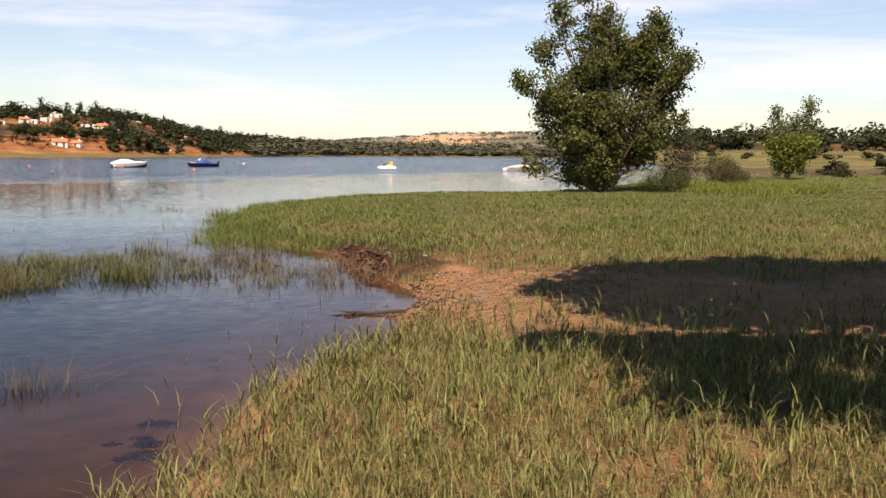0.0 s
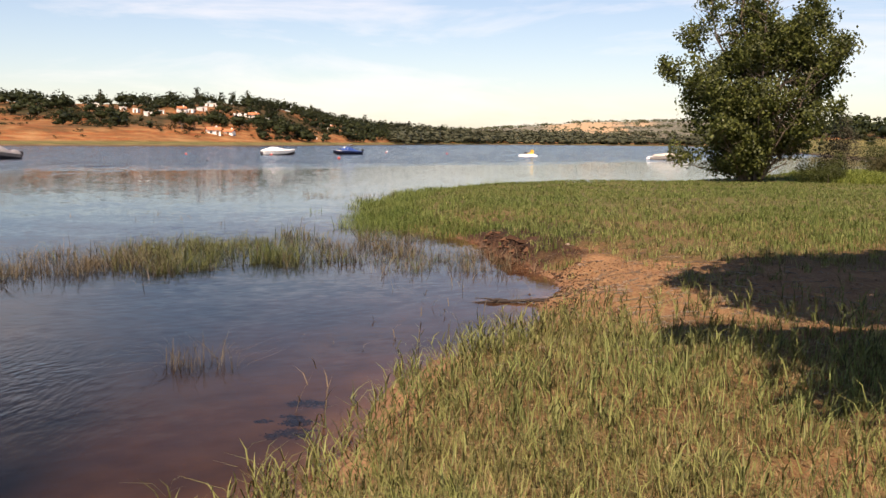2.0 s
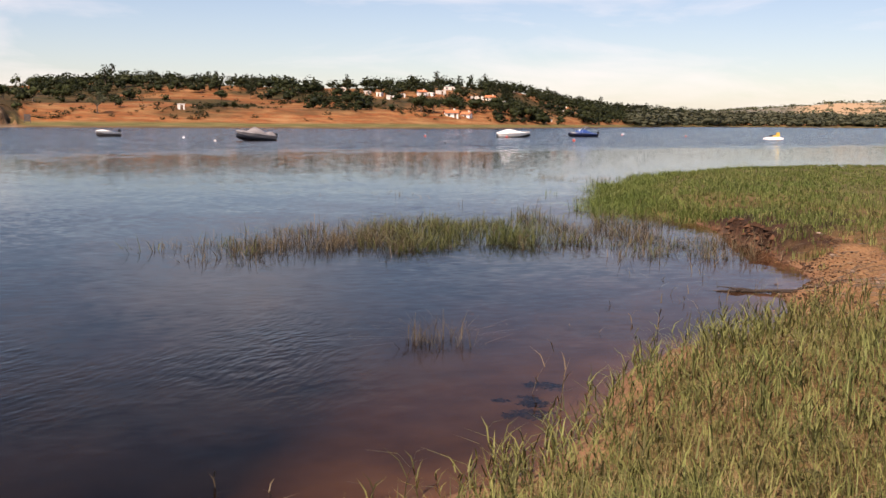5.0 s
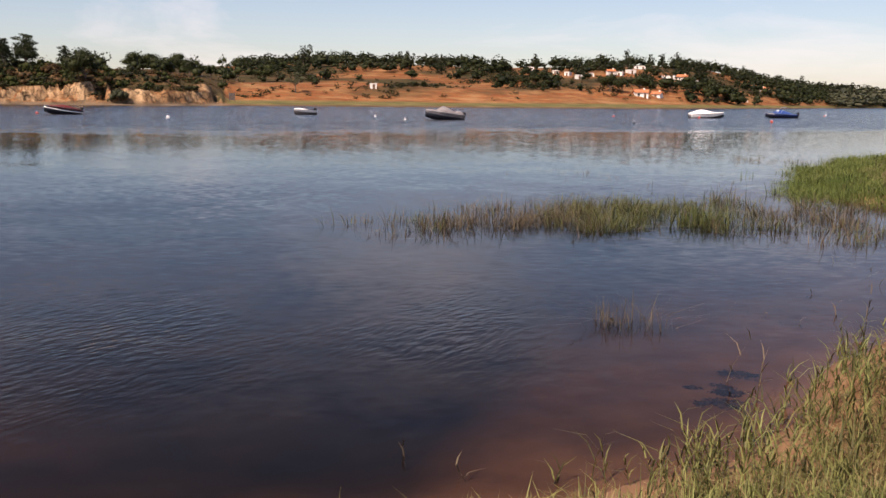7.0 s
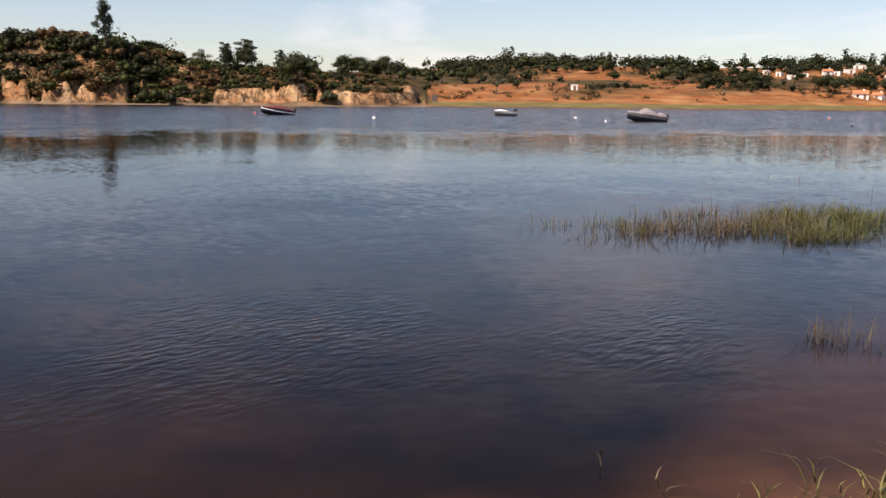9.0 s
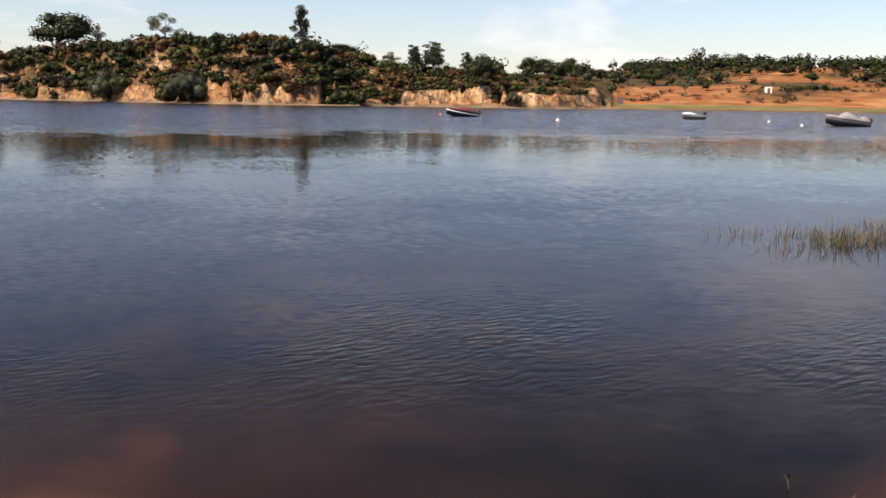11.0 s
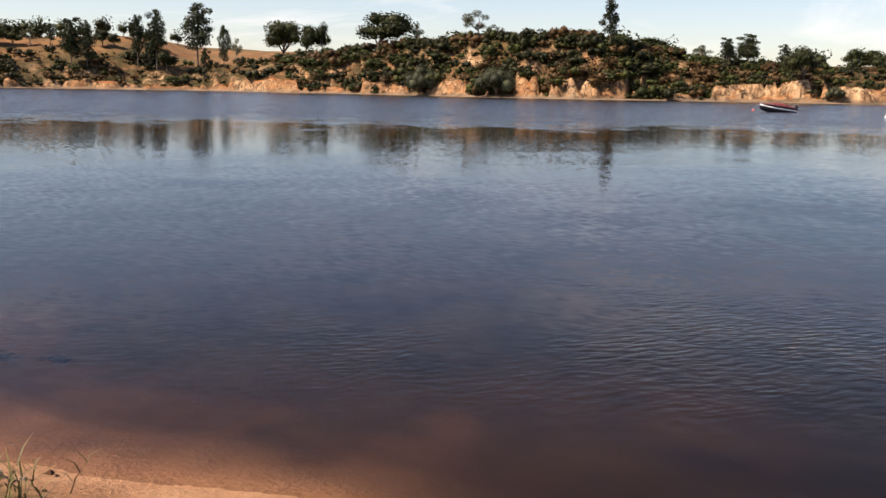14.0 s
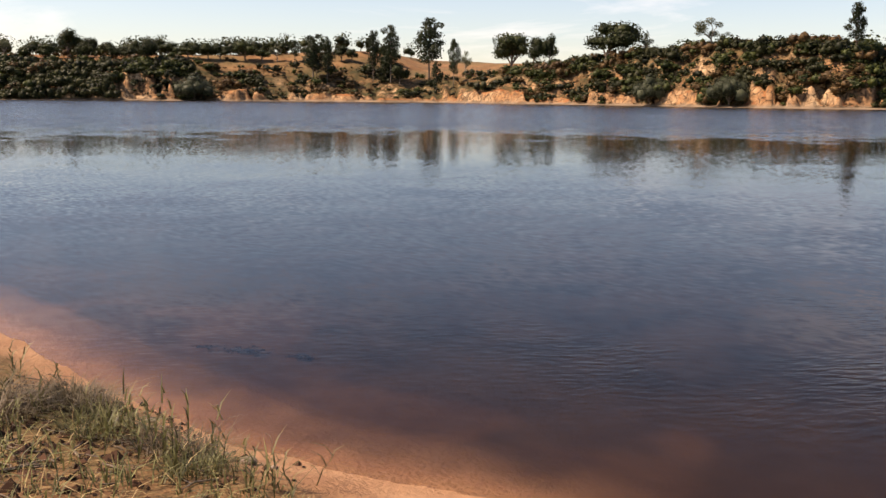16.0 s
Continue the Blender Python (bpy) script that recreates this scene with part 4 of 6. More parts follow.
def oak_unit(rng, n):
    lobes = []
    for k in range(4):
        a, q = k * 1.6 + rng.uniform(-0.5, 0.5), rng.uniform(0.05, 0.26)
        s = rng.uniform(0.20, 0.29)
        lobes.append(((math.cos(a) * q, math.sin(a) * q, (0.36, 0.62, 0.48, 0.72)[k] + rng.uniform(-0.08, 0.06)), (s, s, s * 0.95)))
    trunk = limbs_to(rng, (0, 0, 0), (rng.normal(0, 0.03), rng.normal(0, 0.03), 0.16), [lobes[0][0], lobes[2][0]], 0.03)
    return trunk, joined([crown(rng, lobes, n, 0.85 / math.sqrt(n), 0.8, 0.6)] + (hearts(rng, lobes[::2], 0.74) if n > 20 else []))


def pine_unit(rng, n):
    (tv, tf), (cv, cf) = pine_shape(rng, 0.30, n)
    grown = cv.reshape(-1, 4, 3)
    mid = grown.mean(1, keepdims=True)
    return (tv, tf), ((mid + (grown - mid) * 2.4).reshape(-1, 3), cf)


def massed(name, rows, unit, leaf, bark, label, category, n=60, seed=1):
    """A wood or thicket nobody could count: rows of x, y, height, width; n leafy twigs on each plant."""
    rng = np.random.default_rng(seed)
    units = [unit(rng, n) for _ in range(8)]
    tp, cp = [], []
    zs = height(np.array([q[0] for q in rows]), np.array([q[1] for q in rows]))
    for (x, y, h, w), z in zip(rows, zs):
        trunk, (cv, cf) = units[int(rng.integers(len(units)))]
        span = float(np.ptp(cv[:, 0]) + np.ptp(cv[:, 1])) / 2
        a = rng.uniform(0, 6.28)
        m = np.array([[math.cos(a), -math.sin(a), 0], [math.sin(a), math.cos(a), 0], [0, 0, 1]]) * np.array([w / span, w / span, h])[:, None]
        at = np.array([x, y, z - 0.1])
        cp.append((cv @ m.T + at, cf))
        if bark and len(tp) < 160:
            tp.append((trunk[0] @ m.T + at, trunk[1]))
    root = new(name)
    part("foliage", mesh_of("foliage", *joined(cp), leaf), leaf, root)
    if bark:
        part("trunks", mesh_of("trunks", *joined(tp), bark), bark, root)
    return tagged(root, label, category, kind="stuff")


def scatter(rng, n, bear, reach, weight):
    """Places on the far bank by bearing and metres behind the shore, kept by weight(bearing, s, x, y)."""
    out = []
    b = rng.uniform(*bear, n)
    s = rng.uniform(*reach, n)
    r = curve(REACH, b) + s
    x, y = -r * np.sin(np.radians(b)), r * np.cos(np.radians(b))
    keep = (rng.random(n) < weight(b, s, x, y)) & seen_past(b, r)
    return x[keep], y[keep], b[keep], s[keep]


# houses of the village: bearing, distance, width, height, depth, turn, tiled roof
HOUSES = [(21.2, 360, 4.6, 1.9, 4.0, 12, True), (20.3, 368, 3.4, 1.7, 3.2, -20, True), (19.7, 454, 5.8, 1.8, 4.2, -5, False), (18.95, 458, 4.4, 2.1, 3.8, -5, True), (18.35, 460, 4.2, 1.6, 3.6, -8, False),
          (21.3, 492, 5.6, 1.7, 4.2, 5, False), (21.8, 456, 3.6, 2.0, 3.4, 25, False), (22.4, 440, 3.0, 1.7, 3.0, -15, False), (24.0, 432, 2.2, 1.6, 2.4, 10, False), (26.0, 438, 2.7, 1.6, 2.8, -10, False),
          (24.7, 413, 2.5, 1.9, 2.6, 20, False), (14.7, 540, 3.0, 2.0, 3.0, 0, True), (15.5, 442, 1.6, 1.7, 1.8, 0, False), (10.5, 690, 3.8, 2.2, 3.6, 0, False), (36.4, 324, 1.9, 1.9, 2.0, 10, False),
          (27.4, 455, 2.6, 1.8, 2.6, 0, False), (25.3, 428, 2.2, 1.7, 2.4, -25, False), (22.9, 438, 3.4, 2.0, 3.2, 15, True)]


def seen_past(b, r):
    """False where a tree would stand in front of a house or on it."""
    ok = np.ones(len(b), bool)
    for hb, hr, w, *_ in HOUSES:
        ok &= ~((np.abs(b - hb) < np.degrees((w / 2 + 0.7) / hr)) & (r < hr + 5) & (r > hr - 42))
    return ok


rng = np.random.default_rng(11)
# oaks and pines over the village hill, thickest along its crest and towards the end of the lake
x, y, b, s = scatter(rng, 3700, (7, 44), (20, 240), lambda b, s, x, y: np.clip(
    0.30 + 0.42 * smooth(s, 110, 180) + 0.75 * smooth(b, 20, 14) - 0.25 * smooth(b, 26, 34) * smooth(s, 165, 120), 0.03, 1) * np.maximum(smooth(fnoise(x, y, 0.03, 51, 2), 0.38, 0.56), 0.5 * smooth(s, 165, 190) * smooth(fnoise(x, y, 0.05, 54, 2), 0.4, 0.55)) * np.where(b < 22, smooth(s, 18, 34), smooth(s, 40, 75)))
size = rng.uniform(2.0, 6.8, len(x)) * np.interp(b, [7, 14, 44], [1.2, 1.1, 0.85])
massed("hillside_wood", list(zip(x, y, size, size * rng.uniform(0.8, 1.25, len(x)))), oak_unit, M_OAK, M_BARK, "dark oak wood over the village hill", "wood", 60, 3)
x, y, b, s = scatter(rng, 300, (8, 44), (120, 235), lambda b, s, x, y: 0.10 + 0.25 * smooth(b, 22, 15))
size = rng.uniform(5.5, 9.0, len(x))
massed("hillside_pines", list(zip(x, y, size, size * rng.uniform(0.4, 0.55, len(x)))), pine_unit, M_PINE, M_BARK, "scattered dark pines along the hill crest", "wood", 240, 5)
# low scrub on the hill
x, y, b, s = scatter(rng, 3000, (9, 44), (34, 200), lambda b, s, x, y: 0.05 + 0.7 * smooth(fnoise(x, y, 0.04, 61, 2), 0.46, 0.6))
size = rng.uniform(0.8, 2.2, len(x))
massed("hillside_scrub", list(zip(x, y, size, size * rng.uniform(1.2, 2.2, len(x)))), bush_unit, M_SHRUB, None, "low dry scrub on the village hill", "scrub", 44, 6)
# thicket over the bluffs
x, y, b, s = scatter(rng, 6400, (46, 112), (0.8, 44), lambda b, s, x, y: np.clip(
    (0.45 + 0.55 * smooth(fnoise(x, y, 0.09, 71, 3), 0.42, 0.56)) * np.maximum(smooth(s - 3.0 * face_at(b)[1] - 0.25 * face_at(b)[0], 0.2, 2.4), 0.16 * smooth(fnoise(x, y, 0.3, 75, 2), 0.45, 0.6)) * (1 - 0.8 * smooth(s, 26, 36)), 0, 1) * np.interp(b, [46, 49, 53, 58, 72, 79, 82, 96, 99, 112], [0.30, 0.5, 0.8, 0.95, 0.95, 0.9, 0.22, 0.3, 1, 1]))
size = (1.3 + 3.3 * rng.random(len(x)) ** 1.7) * np.interp(b, [46, 56, 60], [0.5, 0.6, 1.0])
rows = np.stack([x, y, size, size * rng.uniform(1.1, 1.9, len(x))], 1)
hue = fnoise(x, y, 0.11, 77, 2) + rng.normal(0, 0.12, len(x))
for name, lo, hi, leaf, label in (("dark_thicket", 0.0, 0.43, M_SHRUB, "dense dark thicket over the sandstone bluff"), ("green_thicket", 0.43, 0.64, M_SHRUBGREEN, "olive-green bushes over the sandstone bluff"),
                                  ("brown_thicket", 0.64, 9.0, M_SHRUBBROWN, "dry brown bushes over the sandstone bluff")):
    massed(name, [tuple(q) for q in rows[(hue >= lo) & (hue < hi)]], bush_unit, leaf, None, label, "thicket", 90, 7)
x, y, b, s = scatter(rng, 520, (103.0, 113), (0.5, 24), lambda b, s, x, y: 0.8 + 0 * b)
size = rng.uniform(2.0, 5.0, len(x))
massed("shore_thicket", list(zip(x, y, size, size * rng.uniform(1.0, 1.6, len(x)))), bush_unit, M_SHRUB, None, "dark shady thicket down to the waterline", "thicket", 110, 18)
x, y, b, s = scatter(rng, 3400, (45, 112), (1.5, 60), lambda b, s, x, y: (0.25 + 0.6 * smooth(fnoise(x, y, 0.15, 78, 2), 0.4, 0.6)) * (1 - 0.5 * smooth(s, 30, 40)))
size = rng.uniform(0.35, 1.0, len(x))
massed("bluff_brush", list(zip(x, y, size, size * rng.uniform(1.3, 2.6, len(x)))), bush_unit, M_SHRUBBROWN, None, "low dry brush on the sandy slopes", "brush", 24, 17)
# hedges and single trees over the distant hills
b, r = rng.uniform(-13, 12, 2600), rng.uniform(1150, 2650, 2600)
x, y = -r * np.sin(np.radians(b)), r * np.cos(np.radians(b))
ok = rng.random(2600) < 0.12 + 0.88 * smooth(fnoise(x, y, 0.006, 99, 3), 0.48, 0.6)
x, y = x[ok], y[ok]
size = rng.uniform(4, 9, len(x))
massed("distant_scrub", list(zip(x, y, size, size * rng.uniform(1.2, 2.6, len(x)))), bush_unit, M_OLIVE, None, "grey-green scrub over the distant hills", "scrub", 14, 14)
# woods beyond the bluff and round the head of the lake
x, y, b, s = scatter(rng, 420, (44, 62), (45, 180), lambda b, s, x, y: 0.22 * smooth(fnoise(x, y, 0.03, 81, 2), 0.42, 0.6))
size = rng.uniform(4.0, 7.0, len(x))
massed("heath_wood", list(zip(x, y, size, size * rng.uniform(0.75, 1.05, len(x)))), oak_unit, M_OAK, M_BARK, "open oak wood behind the bluff", "wood", 80, 8)
x, y, b, s = scatter(rng, 260, (84, 112), (55, 120), lambda b, s, x, y: 0.55 * smooth(b, 86, 98) + 0.1)
size = rng.uniform(6.0, 9.5, len(x))
massed("crest_wood", list(zip(x, y, size, size * rng.uniform(0.8, 1.1, len(x)))), oak_unit, M_OAK, M_BARK, "row of dark oaks along the crest", "wood", 130, 9)
x, y, b, s = scatter(rng, 1500, (-8, 11), (4, 260), lambda b, s, x, y: smooth(s, 260, 30) * smooth(fnoise(x, y, 0.012, 91, 2), 0.3, 0.55))
size = rng.uniform(4, 9, len(x))
massed("lake_head_wood", list(zip(x, y, size, size * rng.uniform(1.2, 2.0, len(x)))), oak_unit, M_FARWOOD, None, "low woods round the head of the lake", "wood", 24, 10)
x, y, b, s = scatter(rng, 800, (-32, -8), (70, 260), lambda b, s, x, y: smooth(s, 60, 120) * (0.1 + 0.65 * smooth(fnoise(x, y, 0.03, 95, 2), 0.38, 0.6)))
size = rng.uniform(2.0, 7.0, len(x))
massed("meadow_wood", list(zip(x, y, size, size * rng.uniform(1.0, 1.5, len(x)))), oak_unit, M_OAK, M_BARK, "dark oak wood behind the wet meadow", "wood", 50, 12)
x, y, b, s = scatter(rng, 500, (-30, -9), (-20, 60), lambda b, s, x, y: 0.25 * smooth(fnoise(x, y, 0.05, 97, 2), 0.45, 0.6))
size = rng.uniform(0.7, 2.2, len(x))
massed("meadow_bushes", list(zip(x, y, size, size * rng.uniform(1.3, 2.4, len(x)))), bush_unit, M_SHRUB, None, "low bushes on the wet meadow", "bush", 60, 13)


# ---- trees of the near shore ----
def branchy(rng, stems, inside, twig, spacing):
    """Stems, side branches and twigs; returns the wood and the twig ends where leaves hang."""
    pieces, ends = [], []
    for base, top, r0 in stems:
        base, top = np.array(base, float), np.array(top, float)
        n = 9
        side = rng.normal(0, 0.05, (n, 3)) * np.linalg.norm(top - base) * 0.35
        side[0], side[-1] = 0, 0
        line = base + (top - base) * np.linspace(0, 1, n)[:, None] + side
        line[:, :2] = base[:2] + (line[:, :2] - base[:2]) * (np.linspace(0, 1, n) ** 1.25 / np.maximum(np.linspace(0, 1, n), 1e-3))[:, None]
        pieces.append(tube(line, np.linspace(r0, r0 * 0.12, n), 7))
        length = np.linalg.norm(top - base)
        for u in np.arange(0.12, 1.0, spacing / length):
            p = np.array([np.interp(u, np.linspace(0, 1, n), line[:, k]) for k in range(3)])
            a, up = rng.uniform(0, 6.28), rng.uniform(0.25, 0.95)
            out = np.array([math.cos(a), math.sin(a), up])
            reach = rng.uniform(0.5, 1.0) * twig * (1.15 - 0.6 * u)
            q = p + out * reach
            for _ in range(5):
                if inside(q):
                    break
                reach *= 0.72
                q = p + out * reach
            mid = (p + q) / 2 + rng.normal(0, 0.05, 3) + (0, 0, -0.03 * reach)
            pieces.append(tube([p, mid, q], [r0 * 0.22 * (1.1 - u) + 0.008, r0 * 0.12 * (1.1 - u) + 0.006, 0.004], 4))
            for v in np.arange(0.3, 1.01, 0.16):
                w = p + (mid - p) * min(1, v * 2) if v < 0.5 else mid + (q - mid) * (v - 0.5) * 2
                for _ in range(2):
                    e = w + rng.normal(0, 0.23, 3)
                    ends.append(e)
            ends += [q, q]
    return joined(pieces), np.array(ends)


def leafed(rng, ends, per, spread, size, mat, name="crown"):
    c = np.repeat(ends, per, 0)
    c = c + rng.normal(0, spread, c.shape)
    nrm = rng.normal(0, 1, c.shape) + (0, -0.25, 0.35)
    return mesh_of(name, *leaf_quads(rng, c, nrm, size, 1.15, 0.3), mat)


def in_any(p, balls):
    return any(((p[0] - c[0]) / r[0]) ** 2 + ((p[1] - c[1]) / r[1]) ** 2 + ((p[2] - c[2]) / r[2]) ** 2 < 1 for c, r in balls)


def stand(name, x, y, label, category):
    ob = new(name)
    ob.location = (x, y, float(height(np.array([x]), np.array([y]))[0]) - 0.05)
    return tagged(ob, label, category)


def poplar():
    rng = np.random.default_rng(21)
    balls = [((-1.0, 0, 5.7), (3.0, 2.8, 4.2)), ((2.0, 0, 4.9), (2.05, 2.4, 3.2)), ((-0.1, 0, 2.0), (3.6, 3.0, 1.9)), ((-3.1, 0, 4.2), (1.2, 1.2, 0.9))]
    stems = [((0, 0, -0.1), (-0.6, 0.2, 9.5), 0.15), ((0.3, 0.1, -0.1), (2.5, 0.3, 7.9), 0.13), ((-0.2, 0.1, -0.1), (-2.0, -0.6, 8.2), 0.11), ((0.2, -0.2, -0.1), (0.4, -1.2, 8.3), 0.1),
             ((0.1, 0.2, -0.1), (0.3, 1.6, 7.8), 0.1), ((-0.3, 0, -0.1), (-3.6, 0.2, 4.9), 0.09), ((0.4, 0, -0.1), (3.6, -0.3, 5.9), 0.09), ((-0.2, -0.2, -0.1), (-2.2, -1.6, 4.6), 0.08),
             ((0.3, -0.2, -0.1), (2.0, -1.9, 4.8), 0.08), ((-0.2, -0.2, -0.1), (-1.6, -2.2, 2.2), 0.06), ((0.3, -0.2, -0.1), (1.5, -2.0, 2.9), 0.06),
             ((0.4, 0, -0.1), (3.3, -0.8, 3.2), 0.07), ((0, -0.3, -0.1), (0.1, -2.0, 3.4), 0.07), ((-0.4, 0, 0.2), (-3.3, 0.3, 0.8), 0.05), ((0.1, 0, -0.1), (1.2, 0.6, 8.4), 0.09),
             ((0.3, 0, -0.1), (1.8, -0.8, 7.3), 0.08), ((0.3, 0.1, -0.1), (3.2, 0.5, 7.0), 0.09), ((0.3, 0, -0.1), (3.2, -1.1, 5.6), 0.08), ((0.2, 0.2, -0.1), (3.5, 0.9, 4.9), 0.07), ((-0.1, 0.1, -0.1), (-2.7, 0.8, 6.8), 0.08), ((-0.1, 0, -0.1), (-1.5, 0.9, 7.8), 0.08)]
    wood, ends = branchy(rng, stems, lambda p: in_any(p, balls), 1.6, 0.16)
    gap = fnoise(ends[:, 0] + 9 + ends[:, 1] * 0.5, ends[:, 2] + ends[:, 1] * 0.4, 0.95, 33, 2)
    notch = ends[:, 2] > 6.5 + np.abs(ends[:, 0] - 1.3) * 1.7
    ends = ends[(gap > 0.385) & (ends[:, 2] > 0.35) & ~notch]
    ob = stand("poplar_tree", 7.35, 45.3, "bushy green poplar with many stems at the water's edge", "tree")
    part("trunk", mesh_of("trunk", *wood, M_BARK), None, ob)
    pale = rng.random(len(ends)) < 0.20
    part("crown", leafed(rng, ends[~pale], 14, 0.14, 0.12, M_POPLAR), None, ob)
    part("pale_leaves", leafed(rng, ends[pale], 13, 0.13, 0.10, M_PALELEAF), None, ob, "leaves turned to their silvery undersides")
    return ob


def sapling():
    rng = np.random.default_rng(22)
    balls = [((0, 0, 2.1), (1.75, 1.6, 1.75)), ((-1.0, 0, 4.3), (0.5, 0.5, 1.2)), ((1.2, 0, 4.4), (0.5, 0.5, 1.5)), ((0.2, 0, 3.6), (0.9, 0.7, 0.7))]
    stems = [((0, 0, -0.1), (-1.1, 0.1, 5.3), 0.07), ((0.05, 0, -0.1), (1.6, 0, 6.0), 0.08), ((0, 0.05, -0.1), (0.3, 0.2, 4.6), 0.06), ((0, 0, -0.1), (-1.5, -0.5, 3.1), 0.05),
             ((0, 0, -0.1), (1.5, -0.6, 3.0), 0.05), ((0, -0.05, -0.1), (-0.4, -1.2, 3.0), 0.05), ((0, 0, -0.1), (0.7, -1.1, 2.9), 0.05), ((0, 0, -0.1), (2.0, 0.2, 4.3), 0.04)]
    wood, ends = branchy(rng, stems, lambda p: in_any(p, balls), 0.9, 0.17)
    ends = ends[ends[:, 2] > 0.7]
    low = ends[ends[:, 2] < 3.3]
    ob = stand("young_tree", 25.6, 73.0, "young bright green poplar with bare twigs above", "tree")
    part("trunk", mesh_of("trunk", *wood, M_PALE_BARK), None, ob)
    part("crown", leafed(rng, low, 7, 0.15, 0.16, M_YOUNG), None, ob)
    part("upper_crown", leafed(rng, ends[ends[:, 2] >= 3.3], 5, 0.14, 0.15, M_PALELEAF), None, ob, "greyer thin leaves on the upper shoots")
    return ob


def shore_bush(name, x, y, balls, n, size, mat, label, seed):
    rng = np.random.default_rng(seed)
    ob = stand(name, x, y, label, "bush")
    part("stems", mesh_of("stems", *limbs_to(rng, (0, 0, 0), (0, 0, 0.25), [c for c, _ in balls], 0.035), M_PALE_BARK), None, ob)
    part("leaves", mesh_of("leaves", *crown(rng, balls, n, size, 0.8, 0.3), mat), None, ob)
    return ob


poplar()
sapling()
shore_bush("grey_bush", 11.7, 47.5, [((0, 0, 2.3), (0.5, 0.5, 1.3)), ((0.45, 0, 1.5), (0.5, 0.5, 1.0)), ((-0.4, 0.2, 1.2), (0.55, 0.5, 1.0))], 4200, 0.055, M_GREYTWIG, "thin grey bush beside the poplar", 31)
shore_bush("low_bush", 10.6, 44.8, [((0, 0, 0.45), (0.7, 0.7, 0.55)), ((-0.8, 0, 0.4), (0.7, 0.7, 0.5)), ((0.5, 0.2, 0.7), (0.35, 0.4, 0.75))], 6000, 0.045, M_SHRUBGREEN, "low dull green bush at the poplar's foot", 32)
shore_bush("dry_bush", 17.5, 60, [((0, 0, 0.6), (0.7, 0.7, 0.7)), ((0.7, 0, 0.4), (0.7, 0.6, 0.45)), ((-0.6, 0.3, 0.4), (0.6, 0.6, 0.5))], 7000, 0.05, M_DULLSHRUB, "dull brown-green bush on the meadow edge", 33)
shore_bush("round_bush", 18.5, 66, [((0, 0, 1.0), (1.2, 1.1, 1.1)), ((0.8, 0.2, 0.7), (0.9, 0.8, 0.8))], 7000, 0.055, M_SHRUBGREEN, "rounded green bush on the meadow edge", 34)
shore_bush("small_bush", 33.0, 82, [((0, 0, 0.5), (0.9, 0.8, 0.6)), ((0.7, 0, 0.3), (0.8, 0.8, 0.4))], 700, 0.12, M_SHRUB, "small dark bush on the meadow", 35)


def shade_tree():
    """The spreading pine beside the path, whose shade lies over the grass."""
    rng = np.random.default_rng(23)
    lobes = []
    for k in range(190):
        a, q = k * 2.4, math.sqrt((k + 0.5) / 190) * rng.uniform(0.93, 1.05)
        px, py = math.cos(a) * 5.3 * q, math.sin(a) * 5.5 * q
        gap = abs(py + 1.3) < 0.45 - 0.07 * (px + 4.6) and -4.6 < px < -1.6 or math.hypot(px + 2.6, py + 2.7) < 0.4
        if gap or rng.random() < (0.6 if px < -4.2 and py < 1.6 else 0.03):
            continue
        w = rng.uniform(0.35, 0.6) if px < -4.2 else rng.uniform(0.6, 0.85)
        lobes.append(((px, py, 5.3 + 0.9 * (1 - q) + rng.uniform(-0.25, 0.4)), (w, w, 0.5)))
    ob = stand("stone_pine", 5.7, 5.9, "spreading stone pine shading the shore path", "tree")
    part("trunk", mesh_of("trunk", *limbs_to(rng, (1.2, -0.7, 0), (0.5, -0.1, 3.9), [c for c, _ in lobes[::3]], 0.24), M_BARK), None, ob)
    part("crown", mesh_of("crown", *crown(rng, lobes, 40000, 0.21, 0.8, 0.1), M_PINE), None, ob)


shade_tree()


def sky_block_pine(x, y, seed):
    """One of the unseen pines added behind the shore path to block skylight."""
    rng = np.random.default_rng(seed)
    lobes = [((math.cos(k * 2.4) * 3.6 * math.sqrt((k + 0.5) / 22), math.sin(k * 2.4) * 3.4 * math.sqrt((k + 0.5) / 22), 6.6 + rng.uniform(-0.5, 0.6)), (1.2, 1.2, 0.9)) for k in range(22)]
    ob = stand("stone_pine", x, y, "unseen stone pine added to keep skylight off the shaded path", "tree")
    part("trunk", mesh_of("trunk", *limbs_to(rng, (0, 0, 0), (0.1, 0.1, 4.4), [c for c, _ in lobes], 0.22), M_BARK), None, ob)
    part("crown", mesh_of("crown", *crown(rng, lobes, 9000, 0.34, 0.8, 0.1), M_PINE), None, ob)


for k, (x, y) in enumerate(((13.5, 7.5), (10.5, -2.0), (16, 0), (5.0, -6.5), (20, 9), (12, 3), (12.6, 11.5), (8.5, 2.0))):
    sky_block_pine(x, y, 120 + k)


